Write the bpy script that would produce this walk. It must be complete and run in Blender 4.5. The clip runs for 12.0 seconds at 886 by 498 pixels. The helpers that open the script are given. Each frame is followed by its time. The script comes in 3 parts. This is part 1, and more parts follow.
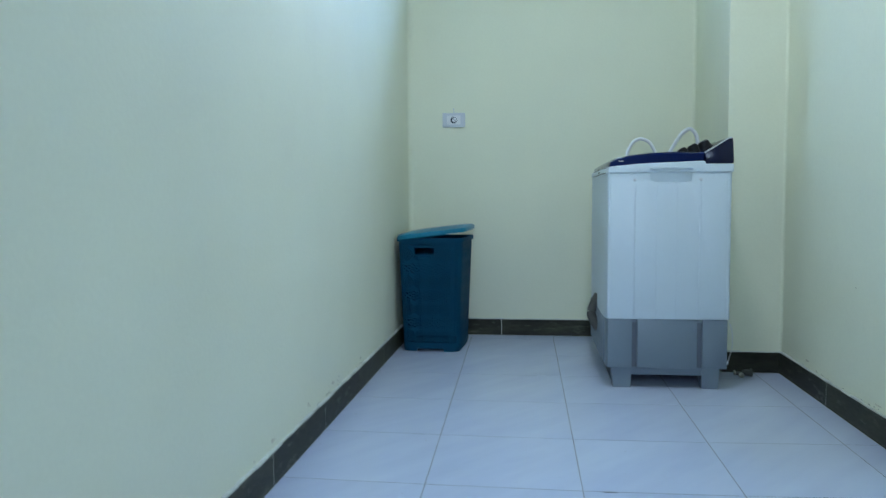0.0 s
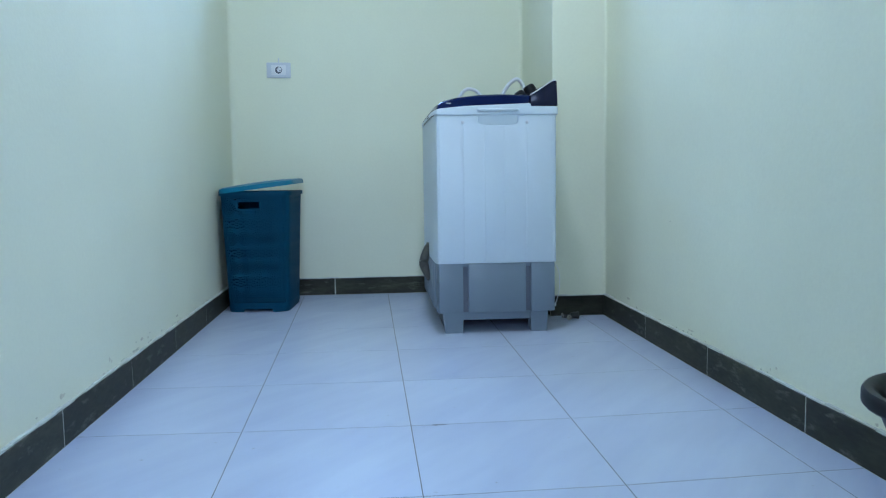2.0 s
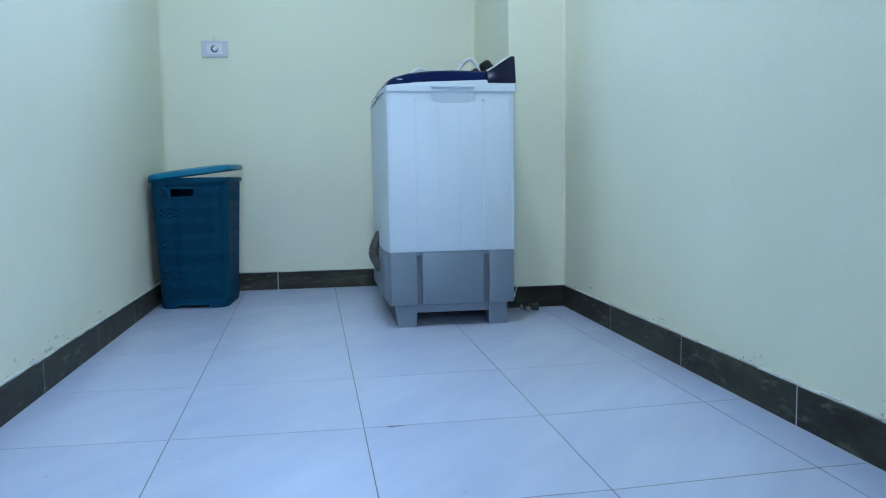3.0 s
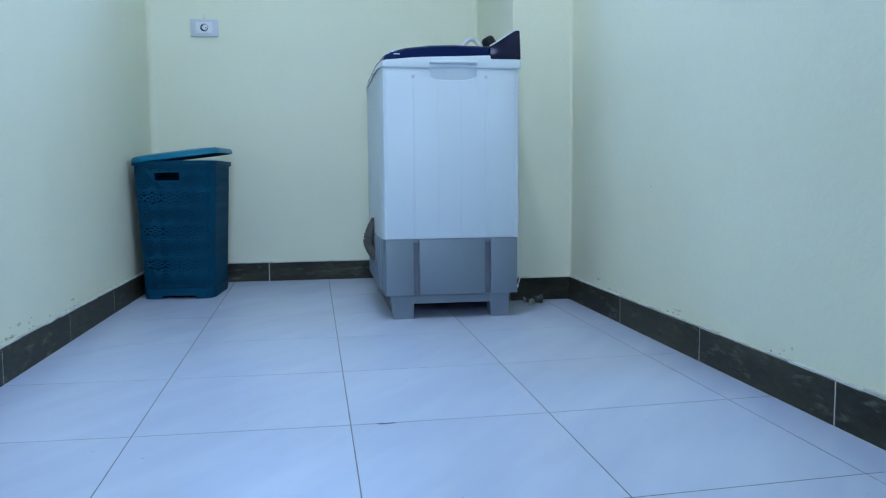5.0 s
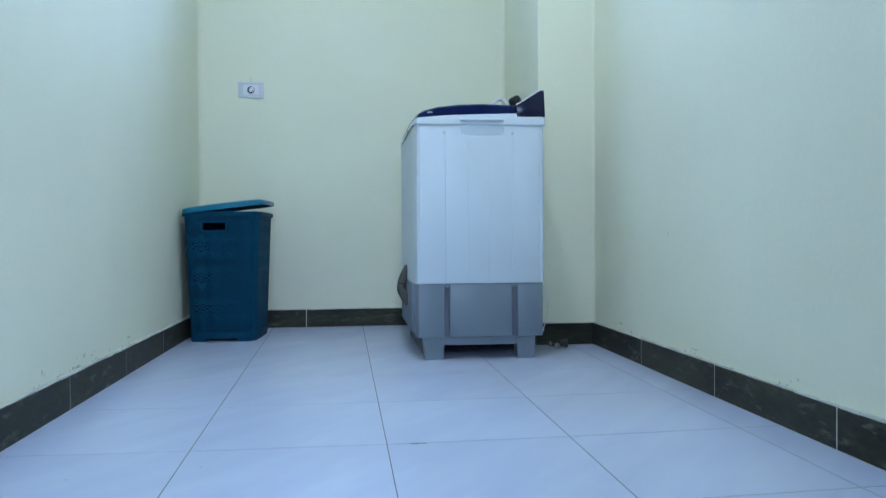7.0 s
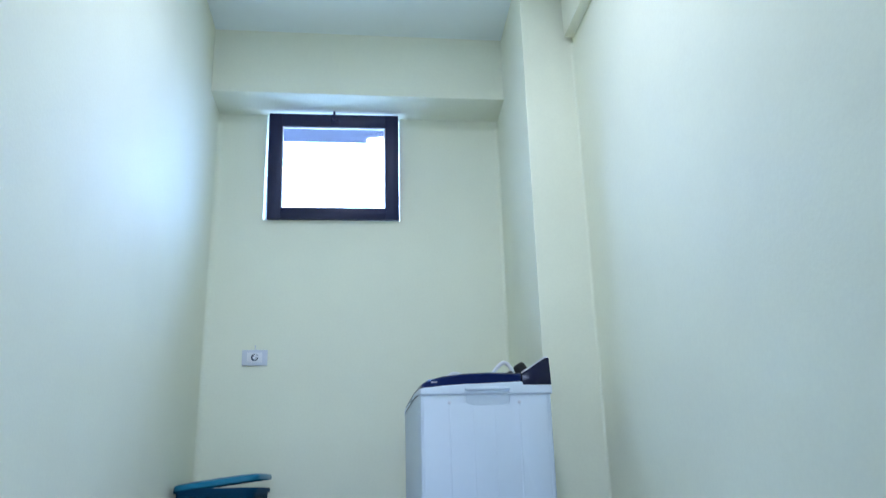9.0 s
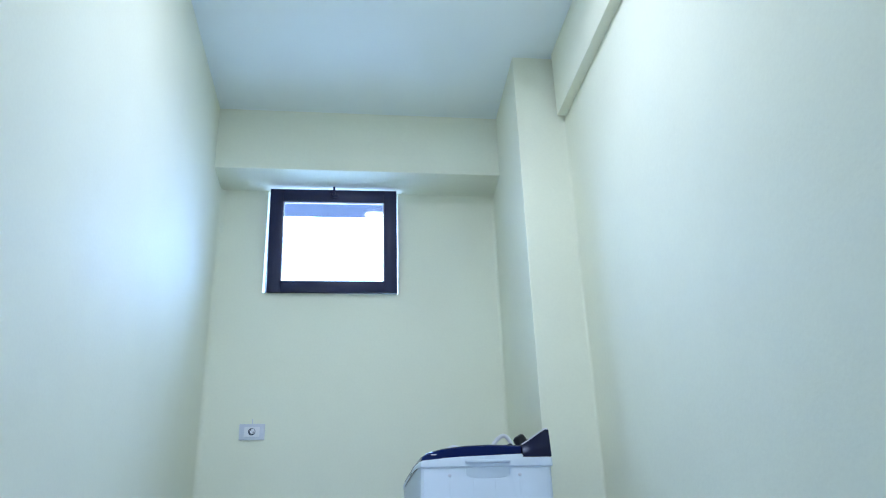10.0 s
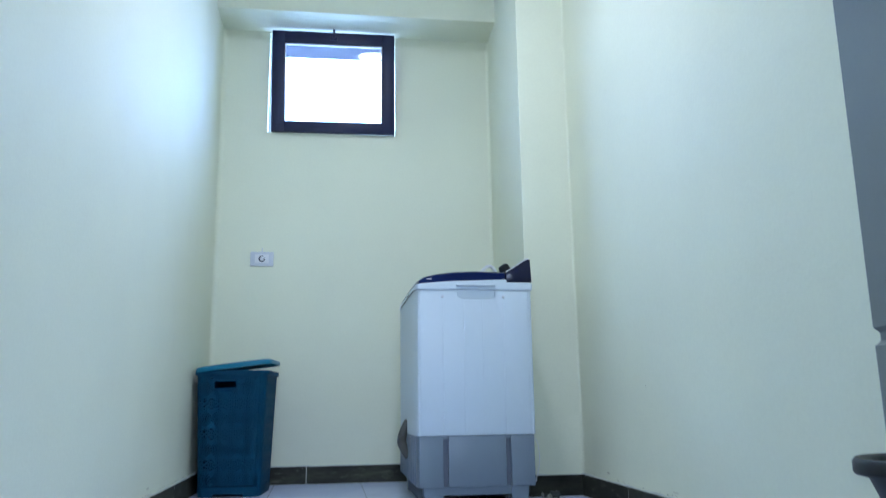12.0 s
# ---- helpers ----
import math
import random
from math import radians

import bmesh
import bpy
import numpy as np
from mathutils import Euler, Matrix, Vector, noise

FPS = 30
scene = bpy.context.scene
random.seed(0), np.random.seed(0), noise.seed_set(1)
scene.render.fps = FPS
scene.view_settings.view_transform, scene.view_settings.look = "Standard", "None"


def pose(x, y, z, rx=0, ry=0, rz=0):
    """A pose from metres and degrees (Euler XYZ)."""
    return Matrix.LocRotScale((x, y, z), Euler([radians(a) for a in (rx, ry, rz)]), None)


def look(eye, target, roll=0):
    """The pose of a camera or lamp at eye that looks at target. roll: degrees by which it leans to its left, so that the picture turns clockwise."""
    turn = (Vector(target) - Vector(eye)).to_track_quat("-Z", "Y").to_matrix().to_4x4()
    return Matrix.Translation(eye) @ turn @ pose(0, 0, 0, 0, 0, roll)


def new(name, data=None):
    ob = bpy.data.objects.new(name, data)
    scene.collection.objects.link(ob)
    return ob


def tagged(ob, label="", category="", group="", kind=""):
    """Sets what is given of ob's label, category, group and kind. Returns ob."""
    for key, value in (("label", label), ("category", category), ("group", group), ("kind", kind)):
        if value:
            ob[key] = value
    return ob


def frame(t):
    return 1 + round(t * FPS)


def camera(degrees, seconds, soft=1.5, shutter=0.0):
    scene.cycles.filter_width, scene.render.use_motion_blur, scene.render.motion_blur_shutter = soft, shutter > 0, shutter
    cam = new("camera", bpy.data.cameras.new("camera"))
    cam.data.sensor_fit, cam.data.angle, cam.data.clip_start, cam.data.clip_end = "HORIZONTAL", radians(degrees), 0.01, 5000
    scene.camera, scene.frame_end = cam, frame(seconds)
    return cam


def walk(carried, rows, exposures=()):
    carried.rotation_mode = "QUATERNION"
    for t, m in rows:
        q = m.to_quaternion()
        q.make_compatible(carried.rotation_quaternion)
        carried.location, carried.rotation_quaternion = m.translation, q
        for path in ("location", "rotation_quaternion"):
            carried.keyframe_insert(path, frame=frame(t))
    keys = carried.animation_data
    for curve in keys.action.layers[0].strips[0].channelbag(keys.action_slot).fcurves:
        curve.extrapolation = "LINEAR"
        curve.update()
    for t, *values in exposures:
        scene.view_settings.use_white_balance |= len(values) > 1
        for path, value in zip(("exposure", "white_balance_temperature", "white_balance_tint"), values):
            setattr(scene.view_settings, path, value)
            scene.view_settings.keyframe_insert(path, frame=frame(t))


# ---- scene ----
FOV = 60.0
cam = camera(60.0, 12.0, soft=1.2, shutter=0.3)
PATH = [
    (0, (0.668, -4.102, 0.731), (0.434, -2.12, 0.601), -0.3),
    (0.2, (0.691, -4.052, 0.727), (0.497, -2.069, 0.556), 0.2),
    (0.3, (0.703, -4.027, 0.711), (0.534, -2.042, 0.54), -0.2),
    (0.5, (0.694, -4.028, 0.694), (0.612, -2.036, 0.525), 0.3),
    (1, (0.705, -4.049, 0.672), (0.771, -2.058, 0.494), -0.3),
    (1.5, (0.717, -3.994, 0.645), (0.832, -2.005, 0.469), -0.8),
    (2, (0.721, -3.997, 0.588), (0.892, -2.012, 0.408), -0.8),
    (2.5, (0.719, -3.899, 0.543), (0.945, -1.92, 0.359), -0.9),
    (3, (0.716, -3.799, 0.527), (1.027, -1.832, 0.344), -0.9),
    (4.8, (0.737, -3.635, 0.473), (1.079, -1.672, 0.297), 0.0),
    (5, (0.748, -3.637, 0.467), (1.057, -1.67, 0.285), -0.5),
    (5.5, (0.734, -3.673, 0.451), (0.999, -1.698, 0.274), -0.2),
    (6, (0.727, -3.742, 0.446), (0.967, -1.765, 0.263), -0.3),
    (6.5, (0.725, -3.794, 0.429), (0.959, -1.815, 0.262), -0.2),
    (6.7, (0.72, -3.803, 0.421), (0.957, -1.82, 0.305), -0.2),
    (8.3, (0.765, -3.724, 0.507), (0.981, -1.763, 0.84), -1.2),
    (8.5, (0.738, -3.746, 0.503), (0.966, -1.802, 0.915), -1.2),
    (9, (0.73, -3.759, 0.508), (0.953, -1.866, 1.113), -1.5),
    (9.5, (0.721, -3.774, 0.502), (0.95, -1.926, 1.234), -1.8),
    (10, (0.707, -3.799, 0.484), (0.942, -1.975, 1.27), -1.9),
    (10.5, (0.687, -3.848, 0.46), (0.925, -2.027, 1.252), -1.8),
    (11, (0.671, -3.902, 0.43), (0.916, -2.06, 1.168), -1.7),
    (11.5, (0.666, -3.95, 0.413), (0.923, -2.054, 0.996), -1.5),
    (12, (0.635, -4.077, 0.392), (0.91, -2.136, 0.785), -0.8),
]
EXPOSURES = [(0, 0.69, 6400, 18), (0.5, 0.84, 6360, 18), (1.0, 0.90, 6120, 20), (1.5, 0.86, 6050, 21), (2.5, 0.96, 5980, 23), (3.3, 0.95, 5890, 23.5), (5.2, 0.94, 5860, 24), (6.6, 0.95, 6040, 23.5), (9.0, 0.91, 6220, 28), (12, 0.95, 6190, 27.5)]
walk(cam, [(t, look(e, g, r)) for t, e, g, r in PATH], EXPOSURES)

# ---- world and light ----
world = bpy.data.worlds.new("world")
scene.world = world
world.use_nodes = True
wn = world.node_tree.nodes
sky = wn.new("ShaderNodeTexSky")
sky.sky_type = "NISHITA"
sky.sun_disc = False
sky.sun_elevation = radians(50)
sky.sun_rotation = radians(200)
world.node_tree.links.new(sky.outputs[0], wn["Background"].inputs[0])
wn["Background"].inputs[1].default_value = 0.15


def area(name, eye, target, sx, sy, power, col):
    d = bpy.data.lights.new(name, "AREA")
    d.shape, d.size, d.size_y, d.energy, d.color = "RECTANGLE", sx, sy, power, col
    o = new(name, d)
    o.matrix_world = look(eye, target)
    return o


sun_data = bpy.data.lights.new("sun", "SUN")
sun_data.energy, sun_data.angle, sun_data.color = 2.5, radians(0.5), (1.0, 0.95, 0.88)
sun = new("sun", sun_data)
sun.matrix_world = look((0, 0, 0), (-math.sin(radians(200)) * 0.64, -math.cos(radians(200)) * 0.64, -0.77))

area("window_skylight", (0.605, 1.00, 2.75), (0.605, 0.0, 2.12), 1.5, 1.0, 114, (0.285, 0.57, 1.0))
# Fill lamp added outside, standing in for bounce from the ground onto the soffit.
area("window_bounce_fill", (0.605, 1.60, 1.10), (0.605, 0.0, 2.15), 3.2, 2.0, 78, (0.29, 0.57, 1.0))
# Fill lamp added in the hall, which has no window of its own.
area("hall_fill_light", (0.8, -6.52, 1.6), (0.8, -4.0, 1.3), 2.2, 1.8, 74, (0.52, 0.73, 0.98))
# Lamp out of view: placed by the washer's shadow, its form assumed.
lamp_light = area("assumed_ceiling_light", (0.90, -1.85, 2.765), (0.90, -1.85, 0.0), 0.2, 0.2, 9.8, (0.70, 0.845, 0.98))
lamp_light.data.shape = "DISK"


# ---- materials ----
def mat(name, col, rough=0.5, metal=0.0, vary=0.06, scale=3.0, fine=60.0, bump=0.1, spec=0.5, dirt=None, dirt_amt=0.0, rand=0.0, stretch=(1, 1, 1)):
    m = bpy.data.materials.new(name)
    m.use_nodes = True
    n, l = m.node_tree.nodes, m.node_tree.links
    b = n["Principled BSDF"]
    b.inputs["Metallic"].default_value = metal
    b.inputs["Specular IOR Level"].default_value = spec
    tc = n.new("ShaderNodeTexCoord")
    a = n.new("ShaderNodeTexNoise")
    a.inputs["Scale"].default_value, a.inputs["Detail"].default_value = scale, 5
    f = n.new("ShaderNodeTexNoise")
    f.inputs["Scale"].default_value, f.inputs["Detail"].default_value = fine, 4
    st = n.new("ShaderNodeMapping")
    st.inputs["Scale"].default_value = stretch
    l.new(tc.outputs["Object"], st.inputs["Vector"])
    l.new(st.outputs[0], a.inputs["Vector"])
    l.new(st.outputs[0], f.inputs["Vector"])
    r = n.new("ShaderNodeMapRange")
    r.inputs["From Min"].default_value, r.inputs["From Max"].default_value = 0.3, 0.7
    r.inputs["To Min"].default_value, r.inputs["To Max"].default_value = 1 - vary, 1 + vary
    l.new(a.outputs[0], r.inputs["Value"])
    r2 = n.new("ShaderNodeMapRange")
    r2.inputs["From Min"].default_value, r2.inputs["From Max"].default_value = 0.3, 0.7
    r2.inputs["To Min"].default_value, r2.inputs["To Max"].default_value = 1 - vary * 0.4, 1 + vary * 0.4
    l.new(f.outputs[0], r2.inputs["Value"])
    mu = n.new("ShaderNodeMath")
    mu.operation = "MULTIPLY"
    l.new(r.outputs[0], mu.inputs[0])
    l.new(r2.outputs[0], mu.inputs[1])
    last = mu.outputs[0]
    if rand:
        oi = n.new("ShaderNodeObjectInfo")
        r3 = n.new("ShaderNodeMapRange")
        r3.inputs["To Min"].default_value, r3.inputs["To Max"].default_value = 1 - rand, 1 + rand
        l.new(oi.outputs["Random"], r3.inputs["Value"])
        m2 = n.new("ShaderNodeMath")
        m2.operation = "MULTIPLY"
        l.new(last, m2.inputs[0])
        l.new(r3.outputs[0], m2.inputs[1])
        last = m2.outputs[0]
    vm = n.new("ShaderNodeVectorMath")
    vm.operation = "SCALE"
    vm.inputs[0].default_value = col
    l.new(last, vm.inputs["Scale"])
    out = vm.outputs[0]
    if dirt:
        dn = n.new("ShaderNodeTexNoise")
        dn.inputs["Scale"].default_value, dn.inputs["Detail"].default_value, dn.inputs["Roughness"].default_value = scale * 2.3, 8, 0.7
        l.new(st.outputs[0], dn.inputs["Vector"])
        dr = n.new("ShaderNodeMapRange")
        dr.inputs["From Min"].default_value, dr.inputs["From Max"].default_value = 0.56, 0.75
        dr.inputs["To Max"].default_value = dirt_amt
        l.new(dn.outputs[0], dr.inputs["Value"])
        mx = n.new("ShaderNodeMix")
        mx.data_type = "RGBA"
        mx.inputs[7].default_value = (*dirt, 1)
        l.new(dr.outputs[0], mx.inputs[0])
        l.new(out, mx.inputs[6])
        out = mx.outputs[2]
    l.new(out, b.inputs["Base Color"])
    rr = n.new("ShaderNodeMapRange")
    rr.inputs["From Min"].default_value, rr.inputs["From Max"].default_value = 0.3, 0.7
    rr.inputs["To Min"].default_value, rr.inputs["To Max"].default_value = max(0.02, rough - 0.07), min(1, rough + 0.07)
    l.new(a.outputs[0], rr.inputs["Value"])
    l.new(rr.outputs[0], b.inputs["Roughness"])
    if bump:
        bp = n.new("ShaderNodeBump")
        bp.inputs["Strength"].default_value, bp.inputs["Distance"].default_value = bump, 0.002
        l.new(f.outputs[0], bp.inputs["Height"])
        l.new(bp.outputs[0], b.inputs["Normal"])
    return m


M_WALL = mat("cream_wall_paint", (0.80, 0.815, 0.64), 0.72, vary=0.03, scale=1.6, fine=90, bump=0.2, spec=0.30, dirt=(0.50, 0.45, 0.32), dirt_amt=0.05)
M_CEIL = mat("white_ceiling_paint", (0.84, 0.91, 0.86), 0.8, vary=0.02, scale=1.5, fine=120, bump=0.15)
M_GROUT = mat("grey_grout", (0.15, 0.16, 0.17), 0.9, vary=0.15, scale=8, bump=0.3)
M_CEMENT = mat("pale_cement", (0.58, 0.61, 0.56), 0.9, vary=0.15, scale=20, bump=0.5)
M_HALL = mat("hall_floor", (0.45, 0.45, 0.46), 0.4, vary=0.05)
M_WHITE = mat("white_plastic", (0.615, 0.70, 0.768), 0.46, vary=0.015, scale=2, bump=0.02)
M_GREY = mat("grey_plastic", (0.166, 0.212, 0.262), 0.42, vary=0.03, scale=3, bump=0.04)
M_NAVY = mat("navy_gloss_plastic", (0.004, 0.013, 0.075), 0.16, vary=0.1, scale=3, bump=0.0, spec=0.22)
M_CONSOLE = mat("dark_violet_plastic", (0.006, 0.008, 0.034), 0.22, vary=0.1, scale=3, bump=0.0, spec=0.35)
M_BLACKP = mat("black_plastic", (0.010, 0.011, 0.013), 0.45, vary=0.2, scale=6, bump=0.05, spec=0.22)
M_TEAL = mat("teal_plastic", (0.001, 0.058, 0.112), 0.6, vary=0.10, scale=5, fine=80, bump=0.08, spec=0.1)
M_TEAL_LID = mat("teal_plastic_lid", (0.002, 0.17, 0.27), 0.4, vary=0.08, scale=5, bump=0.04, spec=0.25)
M_FRAME = mat("dark_window_metal", (0.007, 0.011, 0.046), 0.42, metal=0.0, vary=0.15, scale=6, bump=0.04, spec=0.35)
M_DOOR = mat("grey_door_paint", (0.17, 0.185, 0.175), 0.68, vary=0.03, scale=1.5, fine=150, bump=0.12)
M_PLATE = mat("silver_socket_plate", (0.60, 0.63, 0.68), 0.35, vary=0.05, bump=0.02)
M_SOCKET = mat("socket_white", (0.75, 0.76, 0.78), 0.4, vary=0.02, bump=0.0)
M_HOSE = mat("grey_ribbed_hose", (0.07, 0.07, 0.062), 0.6, vary=0.12, scale=12)
M_HOSEW = mat("white_hose", (0.72, 0.74, 0.76), 0.4, vary=0.05, scale=12, bump=0.05)
M_BRASS = mat("dull_brass", (0.40, 0.39, 0.34), 0.4, metal=0.8, vary=0.15, scale=30)
M_STEEL = mat("satin_steel", (0.5, 0.5, 0.5), 0.3, metal=1.0, vary=0.06, scale=20)
M_DARK = mat("hole_shade", (0.03, 0.03, 0.03), 0.8)
M_CHIP = mat("chipped_clay", (0.10, 0.09, 0.08), 0.9, vary=0.3, scale=60, bump=0.4)


def tile_material():
    """Pale blue-white glaze with soft slanting veins, different on each tile."""
    m = bpy.data.materials.new("pale_glazed_tile")
    m.use_nodes = True
    n, l = m.node_tree.nodes, m.node_tree.links
    b = n["Principled BSDF"]
    tc, oi = n.new("ShaderNodeTexCoord"), n.new("ShaderNodeObjectInfo")
    mul = n.new("ShaderNodeMath")
    mul.operation = "MULTIPLY"
    mul.inputs[1].default_value = 37.0
    l.new(oi.outputs["Random"], mul.inputs[0])
    add = n.new("ShaderNodeVectorMath")
    l.new(tc.outputs["Object"], add.inputs[0])
    l.new(mul.outputs[0], add.inputs[1])
    mp = n.new("ShaderNodeMapping")
    mp.inputs["Scale"].default_value = (1.2, 6.0, 1)
    turn = n.new("ShaderNodeMapping")
    turn.inputs["Rotation"].default_value = (0, 0, radians(-52))
    l.new(add.outputs[0], turn.inputs["Vector"])
    l.new(turn.outputs[0], mp.inputs["Vector"])
    ns = n.new("ShaderNodeTexNoise")
    ns.inputs["Scale"].default_value, ns.inputs["Detail"].default_value, ns.inputs["Roughness"].default_value = 1.6, 4, 0.55
    l.new(mp.outputs[0], ns.inputs["Vector"])
    cr = n.new("ShaderNodeValToRGB")
    e = cr.color_ramp.elements
    e[0].position, e[0].color = 0.30, (0.436, 0.500, 0.668, 1)
    e[1].position, e[1].color = 0.68, (0.524, 0.593, 0.738, 1)
    l.new(ns.outputs[0], cr.inputs[0])
    sp = n.new("ShaderNodeTexNoise")
    sp.inputs["Scale"].default_value, sp.inputs["Detail"].default_value = 55, 2
    l.new(add.outputs[0], sp.inputs["Vector"])
    sr = n.new("ShaderNodeMapRange")
    sr.inputs["From Min"].default_value, sr.inputs["From Max"].default_value = 0.74, 0.80
    sr.inputs["To Max"].default_value = 0.5
    l.new(sp.outputs[0], sr.inputs["Value"])
    mx = n.new("ShaderNodeMix")
    mx.data_type = "RGBA"
    mx.inputs[7].default_value = (0.22, 0.22, 0.25, 1)
    l.new(sr.outputs[0], mx.inputs[0])
    l.new(cr.outputs[0], mx.inputs[6])
    l.new(mx.outputs[2], b.inputs["Base Color"])
    b.inputs["Roughness"].default_value = 0.34
    return m


M_TILE = tile_material()


def skirting_material():
    m = mat("dark_wood_look_tile", (0.037, 0.038, 0.027), 0.5, vary=0.55, scale=4, fine=28, bump=0.2, rand=0.22, spec=0.2, dirt=(0.16, 0.17, 0.13), dirt_amt=0.95, stretch=(1, 1, 3.5))
    return m


M_SKIRT = skirting_material()


def glass_material():
    m = bpy.data.materials.new("window_glass")
    m.use_nodes = True
    b = m.node_tree.nodes["Principled BSDF"]
    b.inputs["Base Color"].default_value = (0.95, 0.98, 1, 1)
    b.inputs["Roughness"].default_value = 0.03
    b.inputs["Transmission Weight"].default_value = 1
    b.inputs["IOR"].default_value = 1.45
    return m


M_GLASS = glass_material()


def cloth_material():
    m = bpy.data.materials.new("spotted_cloth")
    m.use_nodes = True
    n, l = m.node_tree.nodes, m.node_tree.links
    b = n["Principled BSDF"]
    tc = n.new("ShaderNodeTexCoord")
    v = n.new("ShaderNodeTexVoronoi")
    v.inputs["Scale"].default_value = 125
    mp = n.new("ShaderNodeMapping")
    mp.inputs["Scale"].default_value = (1, 1, 0.6)
    l.new(tc.outputs["Object"], mp.inputs["Vector"])
    l.new(mp.outputs[0], v.inputs["Vector"])
    cr = n.new("ShaderNodeValToRGB")
    cr.color_ramp.elements[0].position, cr.color_ramp.elements[0].color = 0.33, (0.012, 0.012, 0.02, 1)
    cr.color_ramp.elements[1].position, cr.color_ramp.elements[1].color = 0.39, (0.40, 0.44, 0.47, 1)
    l.new(v.outputs["Distance"], cr.inputs[0])
    l.new(cr.outputs[0], b.inputs["Base Color"])
    b.inputs["Roughness"].default_value = 0.9
    return m


M_CLOTH = cloth_material()


# ---- mesh helpers ----
def mesh_ob(name, bm, material, parent=None, label="", smooth=False, kind=""):
    bmesh.ops.recalc_face_normals(bm, faces=bm.faces)
    me = bpy.data.meshes.new(name)
    bm.to_mesh(me)
    bm.free()
    if smooth:
        for p in me.polygons:
            p.use_smooth = True
        me.set_sharp_from_angle(angle=radians(38))
    me.materials.append(material)
    o = new(name, me)
    if parent:
        o.parent = parent
    return tagged(o, label=label, kind=kind)


def part(name, bm, material, parent, label="", smooth=True):
    return mesh_ob(name, bm, material, parent, label, smooth)


def thing(name, label, category, loc=(0, 0, 0), rz=0, group=""):
    o = new(name)
    o.matrix_world = pose(*loc, 0, 0, rz)
    return tagged(o, label=label, category=category, group=group)


def box(bm, x0, x1, y0, y1, z0, z1, bev=0.0, seg=2):
    r = bmesh.ops.create_cube(bm, size=1)
    vs = r["verts"]
    for v in vs:
        v.co = Vector(((x0 + x1) / 2 + v.co.x * (x1 - x0), (y0 + y1) / 2 + v.co.y * (y1 - y0), (z0 + z1) / 2 + v.co.z * (z1 - z0)))
    if bev:
        es = list({e for v in vs for e in v.link_edges})
        bmesh.ops.bevel(bm, geom=es, offset=bev, segments=seg, profile=0.5, affect="EDGES")
    return bm


def boxes(*bs, bev=0.0, seg=2):
    bm = bmesh.new()
    for b in bs:
        box(bm, *b, bev=bev, seg=seg)
    return bm


def extrude(points, axis, a, b, bev=0.0, seg=2):
    """A closed outline extruded along an axis; the outline's two numbers are the other axes in order."""
    bm = bmesh.new()

    def at(p, c):
        q = list(p)
        q.insert("xyz".index(axis), c)
        return bm.verts.new(q)

    va = [at(p, a) for p in points]
    vb = [at(p, b) for p in points]
    bm.faces.new(va)
    bm.faces.new(vb[::-1])
    k = len(points)
    for i in range(k):
        bm.faces.new((va[i], vb[i], vb[(i + 1) % k], va[(i + 1) % k]))
    bmesh.ops.recalc_face_normals(bm, faces=bm.faces)
    if bev:
        es = [e for e in bm.edges if len(e.link_faces) == 2 and e.calc_face_angle(0) > 0.5]
        bmesh.ops.bevel(bm, geom=es, offset=bev, segments=seg, profile=0.5, affect="EDGES")
    return bm


def tube(bm, pts, r, sides=10, rib=0.0, ribs=0):
    """A tube along points, capped; with ribs when rib is given."""
    P = [Vector(p) for p in pts]
    # smooth resample
    out = []
    n = len(P)
    steps = 8
    for i in range(n - 1):
        p0, p1, p2, p3 = P[max(i - 1, 0)], P[i], P[i + 1], P[min(i + 2, n - 1)]
        for s in range(steps):
            t = s / steps
            out.append(0.5 * ((2 * p1) + (p2 - p0) * t + (2 * p0 - 5 * p1 + 4 * p2 - p3) * t * t + (3 * p1 - p0 - 3 * p2 + p3) * t ** 3))
    out.append(P[-1])
    rings = []
    up = Vector((0.13, 0.31, 0.94))
    for i, p in enumerate(out):
        d = (out[min(i + 1, len(out) - 1)] - out[max(i - 1, 0)]).normalized()
        u = d.cross(up)
        if u.length < 0.05:
            u = d.cross(Vector((1, 0, 0)))
        u.normalize()
        w = d.cross(u)
        rr = r + (rib if ribs and i % 2 else 0)
        rings.append([bm.verts.new(p + (u * math.cos(a) + w * math.sin(a)) * rr) for a in [2 * math.pi * k / sides for k in range(sides)]])
    for a, b in zip(rings, rings[1:]):
        for k in range(sides):
            bm.faces.new((a[k], a[(k + 1) % sides], b[(k + 1) % sides], b[k]))
    bm.faces.new(rings[0][::-1])
    bm.faces.new(rings[-1])
    return bm


def lathe(bm, prof, m=None, sides=24):
    """Profile of (radius, height) turned round z."""
    m = m or Matrix.Identity(4)
    rings = []
    for r, h in prof:
        rings.append([bm.verts.new(m @ Vector((r * math.cos(a), r * math.sin(a), h))) for a in [2 * math.pi * k / sides for k in range(sides)]])
    for a, b in zip(rings, rings[1:]):
        for k in range(sides):
            bm.faces.new((a[k], a[(k + 1) % sides], b[(k + 1) % sides], b[k]))
    bm.faces.new(rings[0][::-1])
    bm.faces.new(rings[-1])
    return bm


# ---- the room ----
W, CEIL = 1.695, 2.80            # width at the right wall, ceiling height
PX, PY = 1.478, -0.797           # the pillar's inner side and its front
YF = -4.19                      # the wall with the doorway
BEAM_Y, BEAM_Z = -0.25, 2.447  # the beam over the window
WX0, WX1, WZ0, WZ1 = 0.251, 0.951, 1.858, 2.440
DX0, DX1, DZ = 0.16, 0.985, 2.10  # doorway

